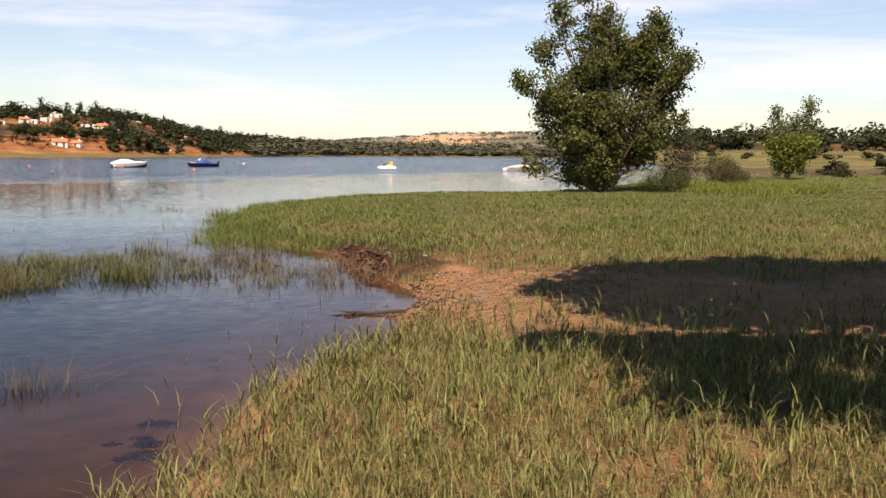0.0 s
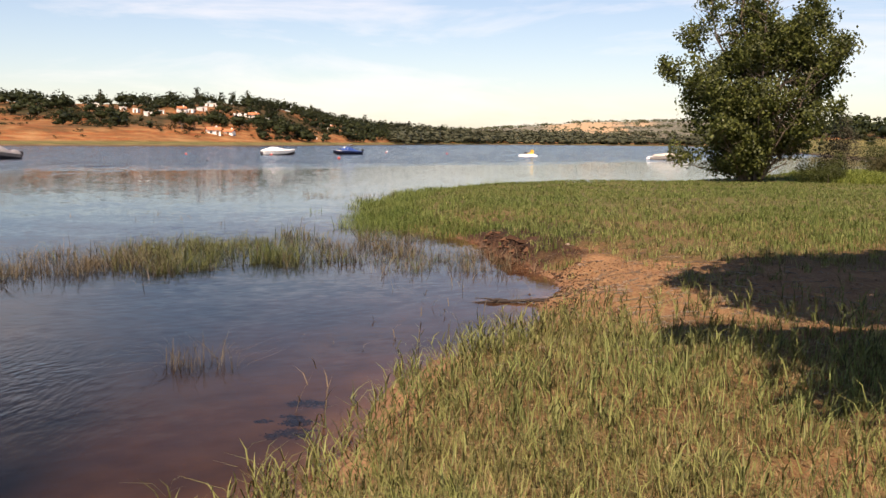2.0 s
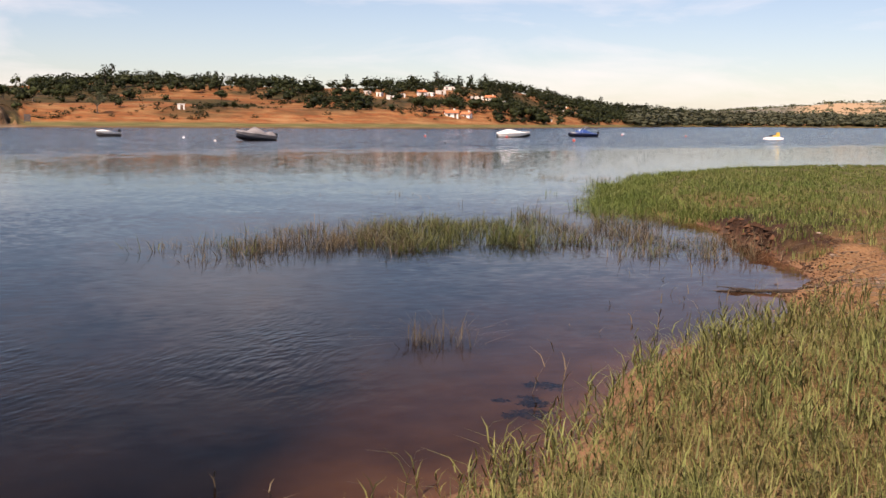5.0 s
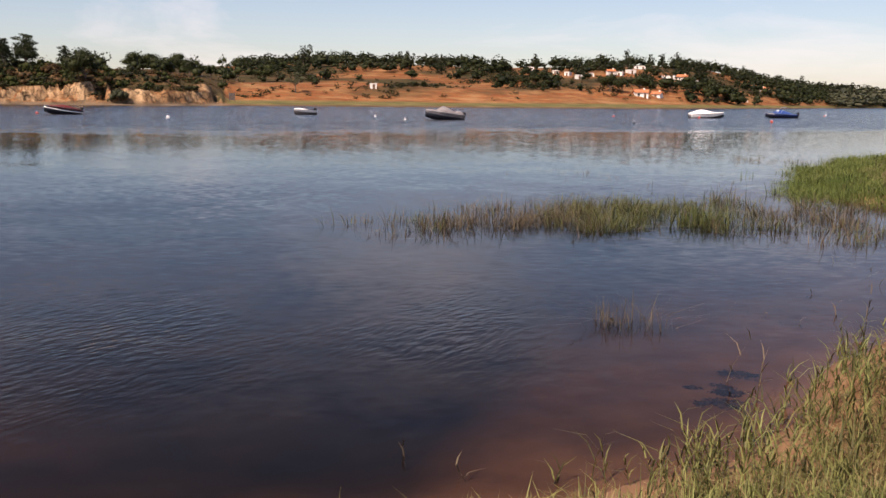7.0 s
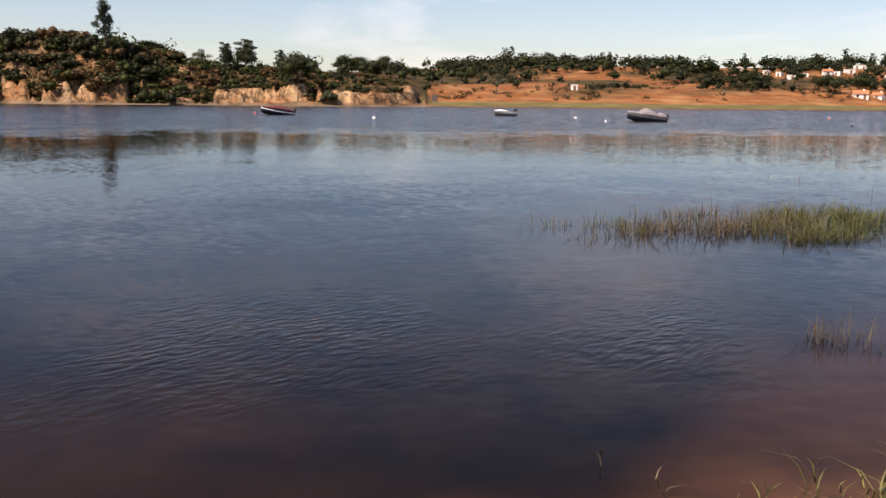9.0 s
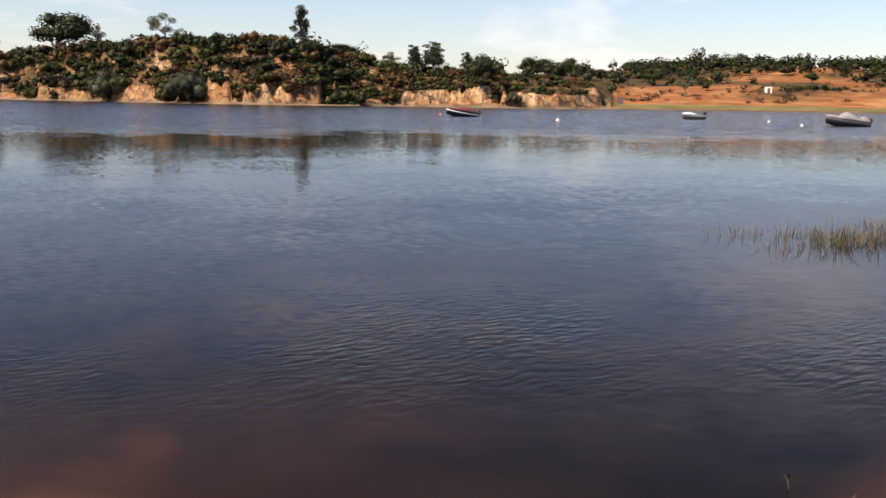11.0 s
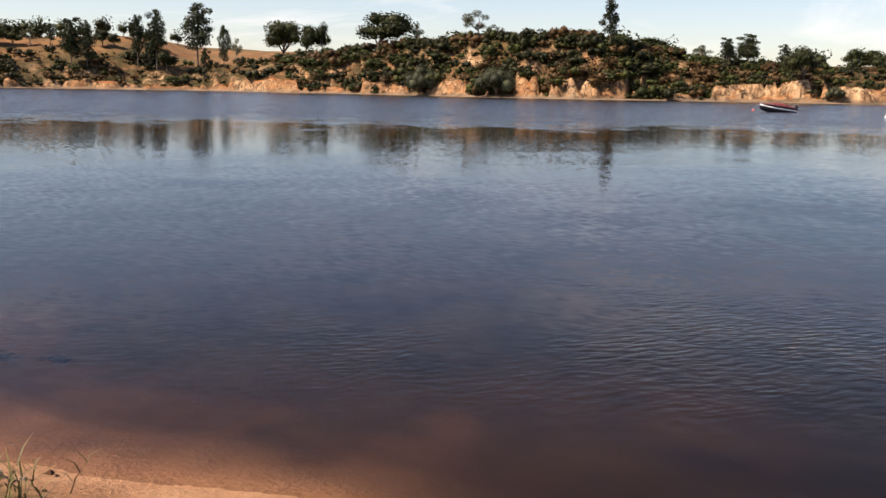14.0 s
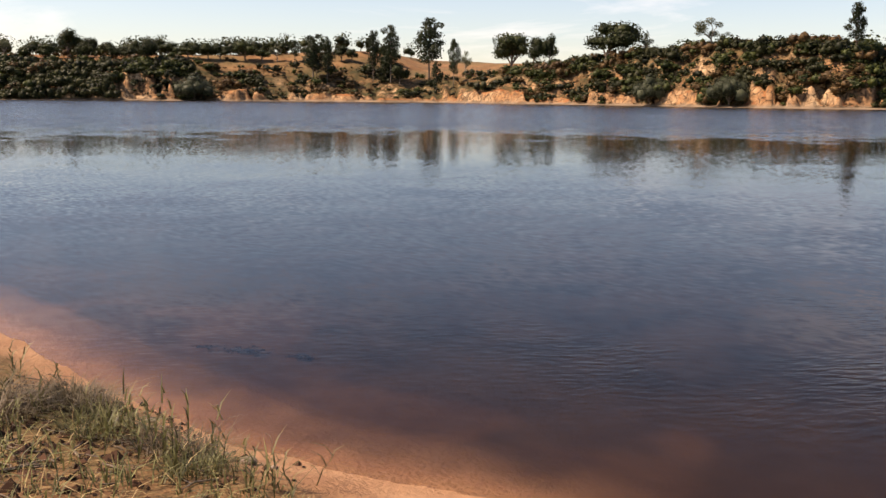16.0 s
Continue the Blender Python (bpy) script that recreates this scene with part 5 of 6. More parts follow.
# ---- grass, reeds and litter ----
def blades(rng, x, y, z, h, w, lean, heading, curl):
    """Bent grass blades, three triangles each."""
    n = len(x)
    dx, dy = np.cos(heading), np.sin(heading)
    px, py = -dy, dx
    base = np.stack([x, y, z], 1)
    side = np.stack([px, py, np.zeros(n)], 1) * (w / 2)[:, None]
    run = np.stack([dx, dy, np.zeros(n)], 1)
    m = base + run * (lean * h * 0.38)[:, None] + np.array([0, 0, 1]) * (h * 0.58)[:, None]
    t = base + run * (lean * h * (0.95 + curl))[:, None] + np.array([0, 0, 1]) * (h * (1.0 - 0.35 * curl))[:, None]
    v = np.stack([base - side, base + side, m + side * 0.85, m - side * 0.85, t], 1).reshape(-1, 3)
    k = (np.arange(n) * 5)[:, None]
    f = np.stack([k + (0, 1, 2), k + (0, 2, 3), k + (3, 2, 4)], 1).reshape(-1, 3)
    return v, f


def sown(rng, n, bear, r0, r1, power):
    """n places on the near land, thicker towards the shore path."""
    u = rng.random(n)
    p = 2 - power
    r = (r0 ** p + u * (r1 ** p - r0 ** p)) ** (1 / p)
    b = np.radians(rng.uniform(*bear, n))
    return -r * np.sin(b), r * np.cos(b), r


def tufts(rng, x, y, per, spread):
    n = rng.integers(per[0], per[1], len(x))
    i = np.repeat(np.arange(len(x)), n)
    return i, x[i] + rng.normal(0, spread, len(i)), y[i] + rng.normal(0, spread, len(i))


def lawn(name, seed, count, bear, r0, r1, power, mat, tall, wide, label, keep, lean=(0.15, 1.5), per=(4, 9)):
    rng = np.random.default_rng(seed)
    x, y, r = sown(rng, count, bear, r0, r1, power)
    ok = rng.random(count) < keep(x, y)
    x, y, r = x[ok], y[ok], r[ok]
    i, gx, gy = tufts(rng, x, y, per, 0.035)
    z = height(gx, gy) - 0.015
    vigour = (0.65 + 0.7 * fnoise(x, y, 0.7, 44, 3))[i] * (0.75 + 0.5 * rng.random(len(x)))[i]
    h = rng.uniform(tall[0], tall[1], len(i)) * vigour
    h = h * np.interp(r[i], [6, 14, 30, 45], [1.0, 0.8, 0.65, 0.42])
    w = wide * rng.uniform(0.7, 1.3, len(i)) * np.clip(r[i] / 7, 0.8, 8) ** 0.5
    v, f = blades(rng, gx, gy, z, h, w, rng.uniform(*lean, len(i)), rng.uniform(0, 6.28, len(i)), rng.uniform(0, 1.1, len(i)) ** 2)
    return tagged(new(name, mesh_of(name, v, f, mat)), label, "grass", kind="stuff")


lawn("green_grass", 51, 36000, (-27, 40), 3.6, 112, 1.4, M_GRASS, (0.06, 0.20), 0.0062, "green shore grass with seed stems", lambda x, y: turf_cover(x, y) * (shore_distance(x, y) > -0.05), (0.08, 0.85), (6, 14))
lawn("dry_grass", 52, 9500, (-27, 40), 3.6, 40, 1.6, M_STRAW, (0.04, 0.12), 0.006, "bleached dry blades among the grass", lambda x, y: (0.25 + 0.5 * turf_cover(x, y)) * (shore_distance(x, y) > 0.05) * smooth(y, 24, 14), (0.3, 1.6), (2, 6))
lawn("meadow_grass", 57, 36000, (-27, 14), 13, 62, 0.8, M_MEADOW, (0.09, 0.24), 0.0065, "thick green meadow grass behind the bay", lambda x, y: turf_cover(x, y) * (shore_distance(x, y) > -0.1) * (0.3 + 0.7 * smooth(fnoise(x, y, 0.3, 65, 3), 0.3, 0.5)) * smooth(y, 13.5, 18.5), (0.05, 0.6))
lawn("bay_straw", 58, 7000, (-27, 6), 7.5, 17, 1.0, M_STRAW, (0.010, 0.035), 0.006, "flattened straw on the trodden earth round the bay", lambda x, y: (shore_distance(x, y) > 0.03) * smooth(turf_cover(x, y), 0.75, 0.35) * smooth(fnoise(x, y, 1.4, 66, 3), 0.33, 0.6), (2.5, 7.0), (4, 9))
lawn("bank_grass", 53, 1900, (60, 118), 3.4, 12, 1.3, M_BANKGRASS, (0.06, 0.15), 0.008, "patchy grass on the sandy bank", lambda x, y: 0.8 * smooth(shore_distance(x, y) + 1.2 * (fnoise(x, y, 1.5, 46, 2) - 0.5), 0.64, 1.1), (0.2, 1.2))
lawn("bank_straw", 54, 600, (60, 118), 3.4, 12, 1.3, M_STRAW, (0.03, 0.09), 0.006, "dry litter on the sandy bank", lambda x, y: smooth(shore_distance(x, y), 0.4, 0.8), (0.6, 2.6))


lawn("short_litter", 55, 3600, (-27, 26), 3.6, 10, 1.2, M_STRAW, (0.02, 0.06), 0.006, "flattened straw and litter between the tufts", lambda x, y: smooth(shore_distance(x, y), 0.0, 0.4), (1.5, 4.0), (3, 6))
lawn("far_meadow_grass", 59, 15000, (-27, -5), 58, 130, 0.9, M_MEADOW, (0.14, 0.32), 0.012, "green grass of the wet meadow beyond", lambda x, y: (shore_distance(x, y) > 0.2) * (0.35 + 0.65 * smooth(fnoise(x, y, 0.12, 68, 2), 0.35, 0.55)), (0.05, 0.5))
lawn("tall_grass", 56, 9000, (-24, -10), 40, 70, 1.2, M_YOUNG, (0.35, 0.95), 0.008, "tall yellow-green grass beside the poplar", lambda x, y: smooth(np.hypot((x - 14.5) / 5, (y - 50) / 8) + fnoise(x, y, 0.3, 59, 2) - 0.5, 1.2, 0.5))


def culms(name, seed, places, mat, label, tall=(0.28, 0.5), leaves=6):
    """Jointed shoots with leaves set alternately along a thin stem."""
    rng = np.random.default_rng(seed)
    out = []
    for x, y, s in places:
        z = max(float(height(np.array([x]), np.array([y]))[0]), -0.2) - 0.02
        h = rng.uniform(*tall) * s
        lean, a = rng.uniform(0.05, 0.6), rng.uniform(0, 6.28)
        tip = np.array([math.cos(a) * lean * h, math.sin(a) * lean * h, h])
        n = leaves
        u = np.linspace(0.25, 1, n)
        stem = blades(rng, np.array([x]), np.array([y]), np.array([z]), np.array([h]), np.array([0.006]), np.array([lean]), np.array([a]), np.array([0.0]))
        p = np.array([x, y, z]) + tip * u[:, None] * np.stack([u ** 0.4, u ** 0.4, np.ones(n)], 1)
        head = a + np.arange(n) * math.pi + rng.normal(0, 0.6, n)
        leaf = blades(rng, p[:, 0], p[:, 1], p[:, 2], rng.uniform(0.06, 0.15, n) * s, np.full(n, 0.009), rng.uniform(0.5, 1.4, n), head, rng.uniform(0, 0.5, n))
        # the stem's other side, so that it is no flat ribbon
        run = np.array([math.cos(a), math.sin(a), 0]) * 0.003
        v = stem[0].copy()
        mid, foot = (v[2] + v[3]) / 2, (v[0] + v[1]) / 2
        v[0], v[1], v[2], v[3] = foot - run, foot + run, mid + run * 0.85, mid - run * 0.85
        out += [stem, (v, stem[1]), leaf]
    return tagged(new(name, mesh_of(name, *joined(out), mat)), label, "grass", kind="stuff")


rng = np.random.default_rng(61)
edge = []
for k in range(330):
    i = rng.integers(9, 16)
    u = rng.random()
    p = SHORE[i] + (SHORE[i + 1] - SHORE[i]) * u
    off = rng.normal(0.32, 0.26)
    n = np.array([SHORE[i + 1][1] - SHORE[i][1], SHORE[i][0] - SHORE[i + 1][0]])
    n = n / np.linalg.norm(n)
    edge.append((*(p + n * off), rng.uniform(0.6, 1.15)))
culms("shore_shoots", 62, edge, M_GRASS, "jointed green shoots along the water's edge", (0.13, 0.30))
tall = [(x, y, rng.uniform(0.7, 1.2)) for x, y in zip(rng.uniform(-1.4, 4.4, 1300), rng.uniform(4.4, 10.0, 1300)) if shore_distance(np.array([x]), np.array([y]))[0] > 0.1]
culms("field_shoots", 63, tall[:640], M_GRASS, "tall jointed shoots standing over the grass", (0.15, 0.30))
bank = []
for k in range(84):
    i = rng.integers(2, 6)
    p = SHORE[i] + (SHORE[i + 1] - SHORE[i]) * rng.random()
    n = np.array([SHORE[i + 1][1] - SHORE[i][1], SHORE[i][0] - SHORE[i + 1][0]])
    bank.append((*(p + n / np.linalg.norm(n) * rng.uniform(0.3, 1.0)), rng.uniform(0.5, 1.0)))
culms("bank_shoots", 64, bank, M_BANKGRASS, "single jointed shoots on the sandy bank", (0.16, 0.34))


def reeds(name, seed, n, where, mat, label, tall=(0.16, 0.42), width=0.009, lean=(0.0, 0.9), per=(3, 9), area=(-14, 3, 6, 52)):
    """Stalks standing in shallow water; where(x, y) gives how thickly they stand."""
    rng = np.random.default_rng(seed)
    x, y = rng.uniform(area[0], area[1], n), rng.uniform(area[2], area[3], n)
    ok = rng.random(n) < where(x, y)
    i, gx, gy = tufts(rng, x[ok], y[ok], per, 0.06)
    r = np.hypot(gx, gy)
    z = np.maximum(height(gx, gy), -0.12) - 0.02
    h = rng.uniform(*tall, len(gx)) * (0.45 + 1.0 * fnoise(gx, gy, 0.9, 47, 2)) * rng.uniform(0.65, 1.15, int(ok.sum()))[i]
    bent = (rng.random(len(gx)) > 0.66) * rng.uniform(0.4, 2.2, len(gx))
    v, f = blades(rng, gx, gy, z, h - z * 0.5, width * (r / 14) ** 0.6 * rng.uniform(0.7, 1.3, len(gx)), rng.uniform(*lean, len(gx)) + bent, rng.uniform(0, 6.28, len(gx)), rng.uniform(0, 1.0, len(gx)) ** 2)
    return tagged(new(name, mesh_of(name, v, f, mat)), label, "reeds", kind="stuff")


# the belt of reeds across the bay: bearing, nearest and farthest metres, how thick, how green
BELT = np.array([(40, 14.3, 15.3, 0.0, 0.1), (38, 14.2, 15.8, 0.16, 0.1), (36.5, 14.0, 16.2, 0.28, 0.1), (34.5, 13.8, 16.8, 0.42, 0.12), (31.9, 13.7, 17.3, 0.6, 0.2), (28.9, 14.0, 17.4, 0.55, 0.2), (26, 14.5, 18.3, 0.65, 0.3), (22.8, 14.7, 19.4, 0.8, 0.5),
                 (19.8, 15.7, 20.0, 1.0, 0.85), (17.5, 15.5, 20.0, 0.9, 0.8), (15.3, 15.2, 19.8, 0.45, 0.35), (12.5, 15.0, 20.0, 0.4, 0.25), (9, 14.8, 19.6, 0.45, 0.15), (5.5, 14.6, 18.0, 0.4, 0.1), (2.5, 14.5, 16.0, 0.0, 0.0)])[::-1]


def belt(x, y, green):
    """How thickly the belt's stalks stand, for its green or its brown ones."""
    b, r = np.degrees(np.arctan2(-x, y)), np.hypot(x, y)
    near, far, dense, hue = (np.interp(b, BELT[:, 0], BELT[:, k]) for k in (1, 2, 3, 4))
    ragged = (fnoise(x, y, 0.9, 153, 3) - 0.5) * 3.2
    inside = smooth(r + ragged, near + 0.2, near + 1.2) * smooth(r + ragged, far + 0.6, far - 0.8)
    patchy = smooth(fnoise(x, y, 1.4, 58, 2), 0.40, 0.60)
    hue = np.clip(hue + (fnoise(x, y, 0.6, 59, 2) - 0.5) * 0.9, 0, 1)
    return inside * dense * (0.14 + 0.86 * patchy) * (hue if green else 1 - 0.8 * hue)


def oval(x, y, cx, cy, rx, ry, turn=0.0, seed=0):
    c, s = math.cos(turn), math.sin(turn)
    u, v = (x - cx) * c + (y - cy) * s, -(x - cx) * s + (y - cy) * c
    return smooth(np.hypot(u / rx, v / ry) + (fnoise(x, y, 0.8, 48 + seed, 3) - 0.5) * 1.3, 1.05, 0.7)


def wet(x, y):
    return (shore_distance(x, y) < 0.25) * 1.0


reeds("green_reeds", 71, 42000, lambda x, y: wet(x, y) * belt(x, y, True) * 0.62, M_REEDGREEN, "green reeds standing in the shallows", (0.16, 0.42), 0.009, area=(-11.5, 0, 10, 22))
reeds("brown_reeds", 72, 42000, lambda x, y: wet(x, y) * belt(x, y, False) * 0.46, M_REED, "dull brown reeds standing in the shallows", (0.10, 0.38), 0.008, area=(-11.5, 0, 10, 22))
reeds("sparse_reeds", 74, 30000, lambda x, y: wet(x, y) * np.maximum.reduce([0.05 * oval(x, y, -3.4, 16.0, 3.4, 3.0, 0.2, 9), 0.03 * oval(x, y, -9.5, 23.5, 4.5, 2.2, 0, 8), 0.05 * oval(x, y, -1.3, 13.4, 1.3, 2.2, 0, 6), 0.3 * oval(x, y, -7.6, 34.8, 2.4, 1.1, 0, 7)]),
      M_REED, "thin scattered stalks in open water", (0.12, 0.34), 0.007, (0.0, 1.2), (2, 5))
reeds("point_reeds", 75, 60000, lambda x, y: 0.6 * smooth(shore_distance(x, y) + (fnoise(x, y, 0.7, 52, 2) - 0.5) * 2.4, -1.4, 0.0) * smooth(shore_distance(x, y), 1.2, 0.4) * smooth(y, 19.4, 21.0) * smooth(y, 46, 36),
      M_MEADOW, "fresh green reeds round the grassy point", (0.12, 0.34), 0.010, (0.0, 0.7), (3, 8), (-9, 3, 18, 48))
reeds("reed_tuft", 73, 330, lambda x, y: 0.30 * (np.hypot((x + 3.15) / 0.30, (y - 8.15) / 0.26) < 1), M_REED, "tuft of dry reeds in open water", (0.20, 0.42), 0.0065, (0.0, 0.5), (2, 5), (-3.6, -2.7, 7.8, 8.5))


def clods(seed, n, at=(0.9, 13.0), spread=(0.9, 2.6), mat=None, label="dry lumps of reddish earth by the bay", wet_line=0.1, big=1.0):
    """Lumps of dry earth and bits of litter on the trodden ground by the bay."""
    rng = np.random.default_rng(seed)
    x, y = rng.normal(at[0], spread[0], n), rng.normal(at[1], spread[1], n)
    ok = (shore_distance(x, y) > -wet_line) & ((turf_cover(x, y) < 0.6) | (x < -3.5))
    x, y = x[ok], y[ok]
    s = big * rng.uniform(0.007, 0.024, len(x)) * (1 + (rng.random(len(x)) > 0.95))
    unit = np.array([(1, 0, 0), (0.2, 1, 0.1), (-1, 0.1, 0), (0, -1, 0.1), (0.1, 0.1, 0.75), (0, 0, -0.4)])
    tri = np.array([(0, 1, 4), (1, 2, 4), (2, 3, 4), (3, 0, 4), (1, 0, 5), (2, 1, 5), (3, 2, 5), (0, 3, 5)])
    v = unit[None] * rng.uniform(0.5, 1.4, (len(x), 6, 3)) * s[:, None, None]
    a = rng.uniform(0, 6.28, len(x))
    c, d = np.cos(a)[:, None], np.sin(a)[:, None]
    v = np.stack([v[..., 0] * c - v[..., 1] * d, v[..., 0] * d + v[..., 1] * c, v[..., 2]], -1) + np.stack([x, y, height(x, y) + 0.004], 1)[:, None]
    f = (np.arange(len(x)) * 6)[:, None, None] + tri
    me = mesh_of("clods", v.reshape(-1, 3), f.reshape(-1, 3), mat or M_CLOD, True)
    return tagged(new("clods", me), label, "earth", kind="stuff")


M_CLOD = foliage("dry_earth", (0.10, 0.05, 0.028), (0.42, 0.25, 0.13), 0.0, 0.95)
clods(131, 1500)
M_PEAT = foliage("wet_peat", (0.02, 0.011, 0.007), (0.11, 0.055, 0.03), 0.0, 0.9)
clods(132, 2200, (-1.0, 16.9), (0.6, 1.7), M_PEAT, "dark wet clods along the eroded bank", 0.25)
clods(134, 420, (-1.15, 17.0), (0.45, 1.5), M_PEAT, "dark broken sods fallen from the bank", 0.3, 3.6)
clods(133, 1100, (-0.2, 12.9), (0.28, 1.5), M_PEAT, "dark damp crumbs along the bay's edge", 0.2)


def twigs(seed, n, at, spread, mat, label):
    """Thin bent sticks and straws lying on the trodden earth."""
    rng = np.random.default_rng(seed)
    out = []
    for x, y in zip(rng.normal(at[0], spread[0], n), rng.normal(at[1], spread[1], n)):
        if shore_distance(np.array([x]), np.array([y]))[0] < 0.0:
            continue
        a, l = rng.uniform(0, 6.28), rng.uniform(0.06, 0.26)
        u = np.array([-0.5, 0.0, 0.5]) * l
        bend = np.array([0, rng.normal(0, 0.12), 0]) * l
        px, py = x + u * math.cos(a) - bend * math.sin(a), y + u * math.sin(a) + bend * math.cos(a)
        r = rng.uniform(0.0025, 0.006)
        out.append(tube(np.stack([px, py, height(px, py) + 0.006 + r], 1), [r, r * 0.9, r * 0.5], 4))
    return tagged(new("twigs", mesh_of("twigs", *joined(out), mat)), label, "litter", kind="stuff")


twigs(141, 420, (0.7, 12.8), (0.9, 2.0), M_BARK, "brown twigs scattered on the bare earth")
clods(135, 900, (-5.3, -1.7), (0.7, 0.55), M_PEAT, "dark crumbs and dead leaves on the sandy bank", 0.0, 1.3)
twigs(143, 260, (-5.3, -1.8), (0.7, 0.55), M_BARK, "brown dead stalks lying on the sandy bank")
twigs(142, 520, (1.4, 11.0), (1.5, 2.0), M_PALE_BARK, "pale dry sticks and straws on the bare earth")


# ---- boats at their moorings ----
M_WHITE = paint("white_gelcoat", (0.78, 0.77, 0.74), 0.3, 0.05, 2.0)
M_NAVY = paint("navy_gelcoat", (0.012, 0.014, 0.022), 0.3, 0.15, 2.0)
M_REDCOVER = paint("red_canvas", (0.13, 0.016, 0.015), 0.8, 0.15, 3.0, 0, 0.004)
M_BLUEHULL = paint("blue_gelcoat", (0.012, 0.020, 0.065), 0.3, 0.12, 2.0)
M_BLUECOVER = paint("blue_canvas", (0.012, 0.055, 0.23), 0.8, 0.15, 3.0, 0, 0.004)
M_GREYCOVER = paint("grey_tarpaulin", (0.21, 0.195, 0.195), 0.75, 0.12, 2.5, 0, 0.006)
M_WHITECOVER = paint("white_canvas", (0.80, 0.78, 0.74), 0.8, 0.05, 3.0, 0, 0.004)
M_BEIGECOVER = paint("beige_canvas", (0.55, 0.47, 0.38), 0.8, 0.1, 3.0, 0, 0.004)
M_YELLOW = paint("yellow_plastic", (0.75, 0.48, 0.06), 0.4, 0.08, 3.0)
M_BLACK = paint("black_plastic", (0.015, 0.015, 0.016), 0.45, 0.1, 4.0)
M_RED = paint("red_plastic", (0.60, 0.09, 0.06), 0.4, 0.1, 5.0)
M_STEEL = paint("steel", (0.55, 0.55, 0.56), 0.3, 0.1, 6.0, 0.9)
M_PLASTER = paint("white_plaster", (0.80, 0.77, 0.71), 0.9, 0.06, 0.8, 0, 0.01)
M_TILE = paint("clay_tile", (0.48, 0.17, 0.07), 0.85, 0.15, 1.2, 0, 0.03)
M_DARKPANE = paint("window_glass", (0.03, 0.035, 0.04), 0.08, 0.1, 2.0)
M_DOOR = paint("door_wood", (0.16, 0.09, 0.05), 0.7, 0.2, 3.0)
M_BOARD = paint("weathered_board", (0.10, 0.085, 0.08), 0.85, 0.2, 3.0)
M_STONE = paint("shore_stone", (0.30, 0.22, 0.16), 0.9, 0.25, 14.0, 0, 0.01)
M_DRIFT = paint("driftwood", (0.045, 0.03, 0.022), 0.9, 0.3, 10.0, 0, 0.01)
M_WEED = foliage("water_weed", (0.024, 0.016, 0.011), (0.08, 0.048, 0.028), 0.1)
M_CLEAR = paint("windscreen", (0.55, 0.60, 0.62), 0.1, 0.05, 2.0)


def loft(rings, closed=True):
    """A skin over rings of points, with both ends capped."""
    bm = bmesh.new()
    rows = [[bm.verts.new(p) for p in ring] for ring in rings]
    n = len(rows[0])
    for a, b in zip(rows[:-1], rows[1:]):
        for k in range(n if closed else n - 1):
            bm.faces.new((a[k], a[(k + 1) % n], b[(k + 1) % n], b[k]))
    if closed:
        bm.faces.new(rows[0][::-1])
        bm.faces.new(rows[-1])
    bmesh.ops.recalc_face_normals(bm, faces=bm.faces)
    for f in bm.faces:
        f.smooth = True
    return bm


def box(bm, x0, x1, y0, y1, z0, z1):
    v = [bm.verts.new((x, y, z)) for z in (z0, z1) for x, y in ((x0, y0), (x1, y0), (x1, y1), (x0, y1))]
    for f in ((3, 2, 1, 0), (4, 5, 6, 7), (0, 1, 5, 4), (1, 2, 6, 5), (2, 3, 7, 6), (3, 0, 4, 7)):
        bm.faces.new([v[k] for k in f])
    return bm


def boxed(x0, x1, y0, y1, z0, z1, bevel=0.0):
    bm = box(bmesh.new(), x0, x1, y0, y1, z0, z1)
    if bevel:
        bmesh.ops.bevel(bm, geom=bm.edges[:], offset=bevel, segments=2, affect="EDGES")
    return bm


def rod(points, radii, sides=6):
    v, f = tube(points, radii, sides)
    bm = bmesh.new()
    vs = [bm.verts.new(p) for p in v]
    for q in f:
        bm.faces.new([vs[k] for k in q])
    bm.faces.new(vs[:sides][::-1])
    bm.faces.new(vs[-sides:])
    return bm


def beam_at(u, w):
    return w / 2 * (0.86 + 0.14 * min(1, u * 3)) * max(0.03, 1 - max(0, (u - 0.45) / 0.55) ** 2.2)


def hull_rings(L, W, free, grow_out=0.0, low=None, high=None):
    """Rings from the stern to the bow; low and high cut a band out of the topsides."""
    rings = []
    for i in range(13):
        u = i / 12
        x, b = L * (u - 0.5), beam_at(u, W)
        x += 0.06 * L * max(0, u - 0.8) / 0.2
        top, keel = free * (1 + 0.28 * u ** 2), -0.22 + 0.34 * max(0, (u - 0.6) / 0.4) ** 2
        chine = keel + 0.16 + 0.10 * u
        if low is None:
            rings.append([(x, -b, top), (x, -b * 0.82, chine), (x, 0, keel), (x, b * 0.82, chine), (x, b, top)])
        else:
            z0, z1 = chine + (top - chine) * low, chine + (top - chine) * high
            w0, w1 = b * (0.82 + 0.18 * low) + grow_out, b * (0.82 + 0.18 * high) + grow_out
            rings.append([(x, -w0, z0), (x, -w1, z1), (x, w1, z1), (x, w0, z0)])
    return rings


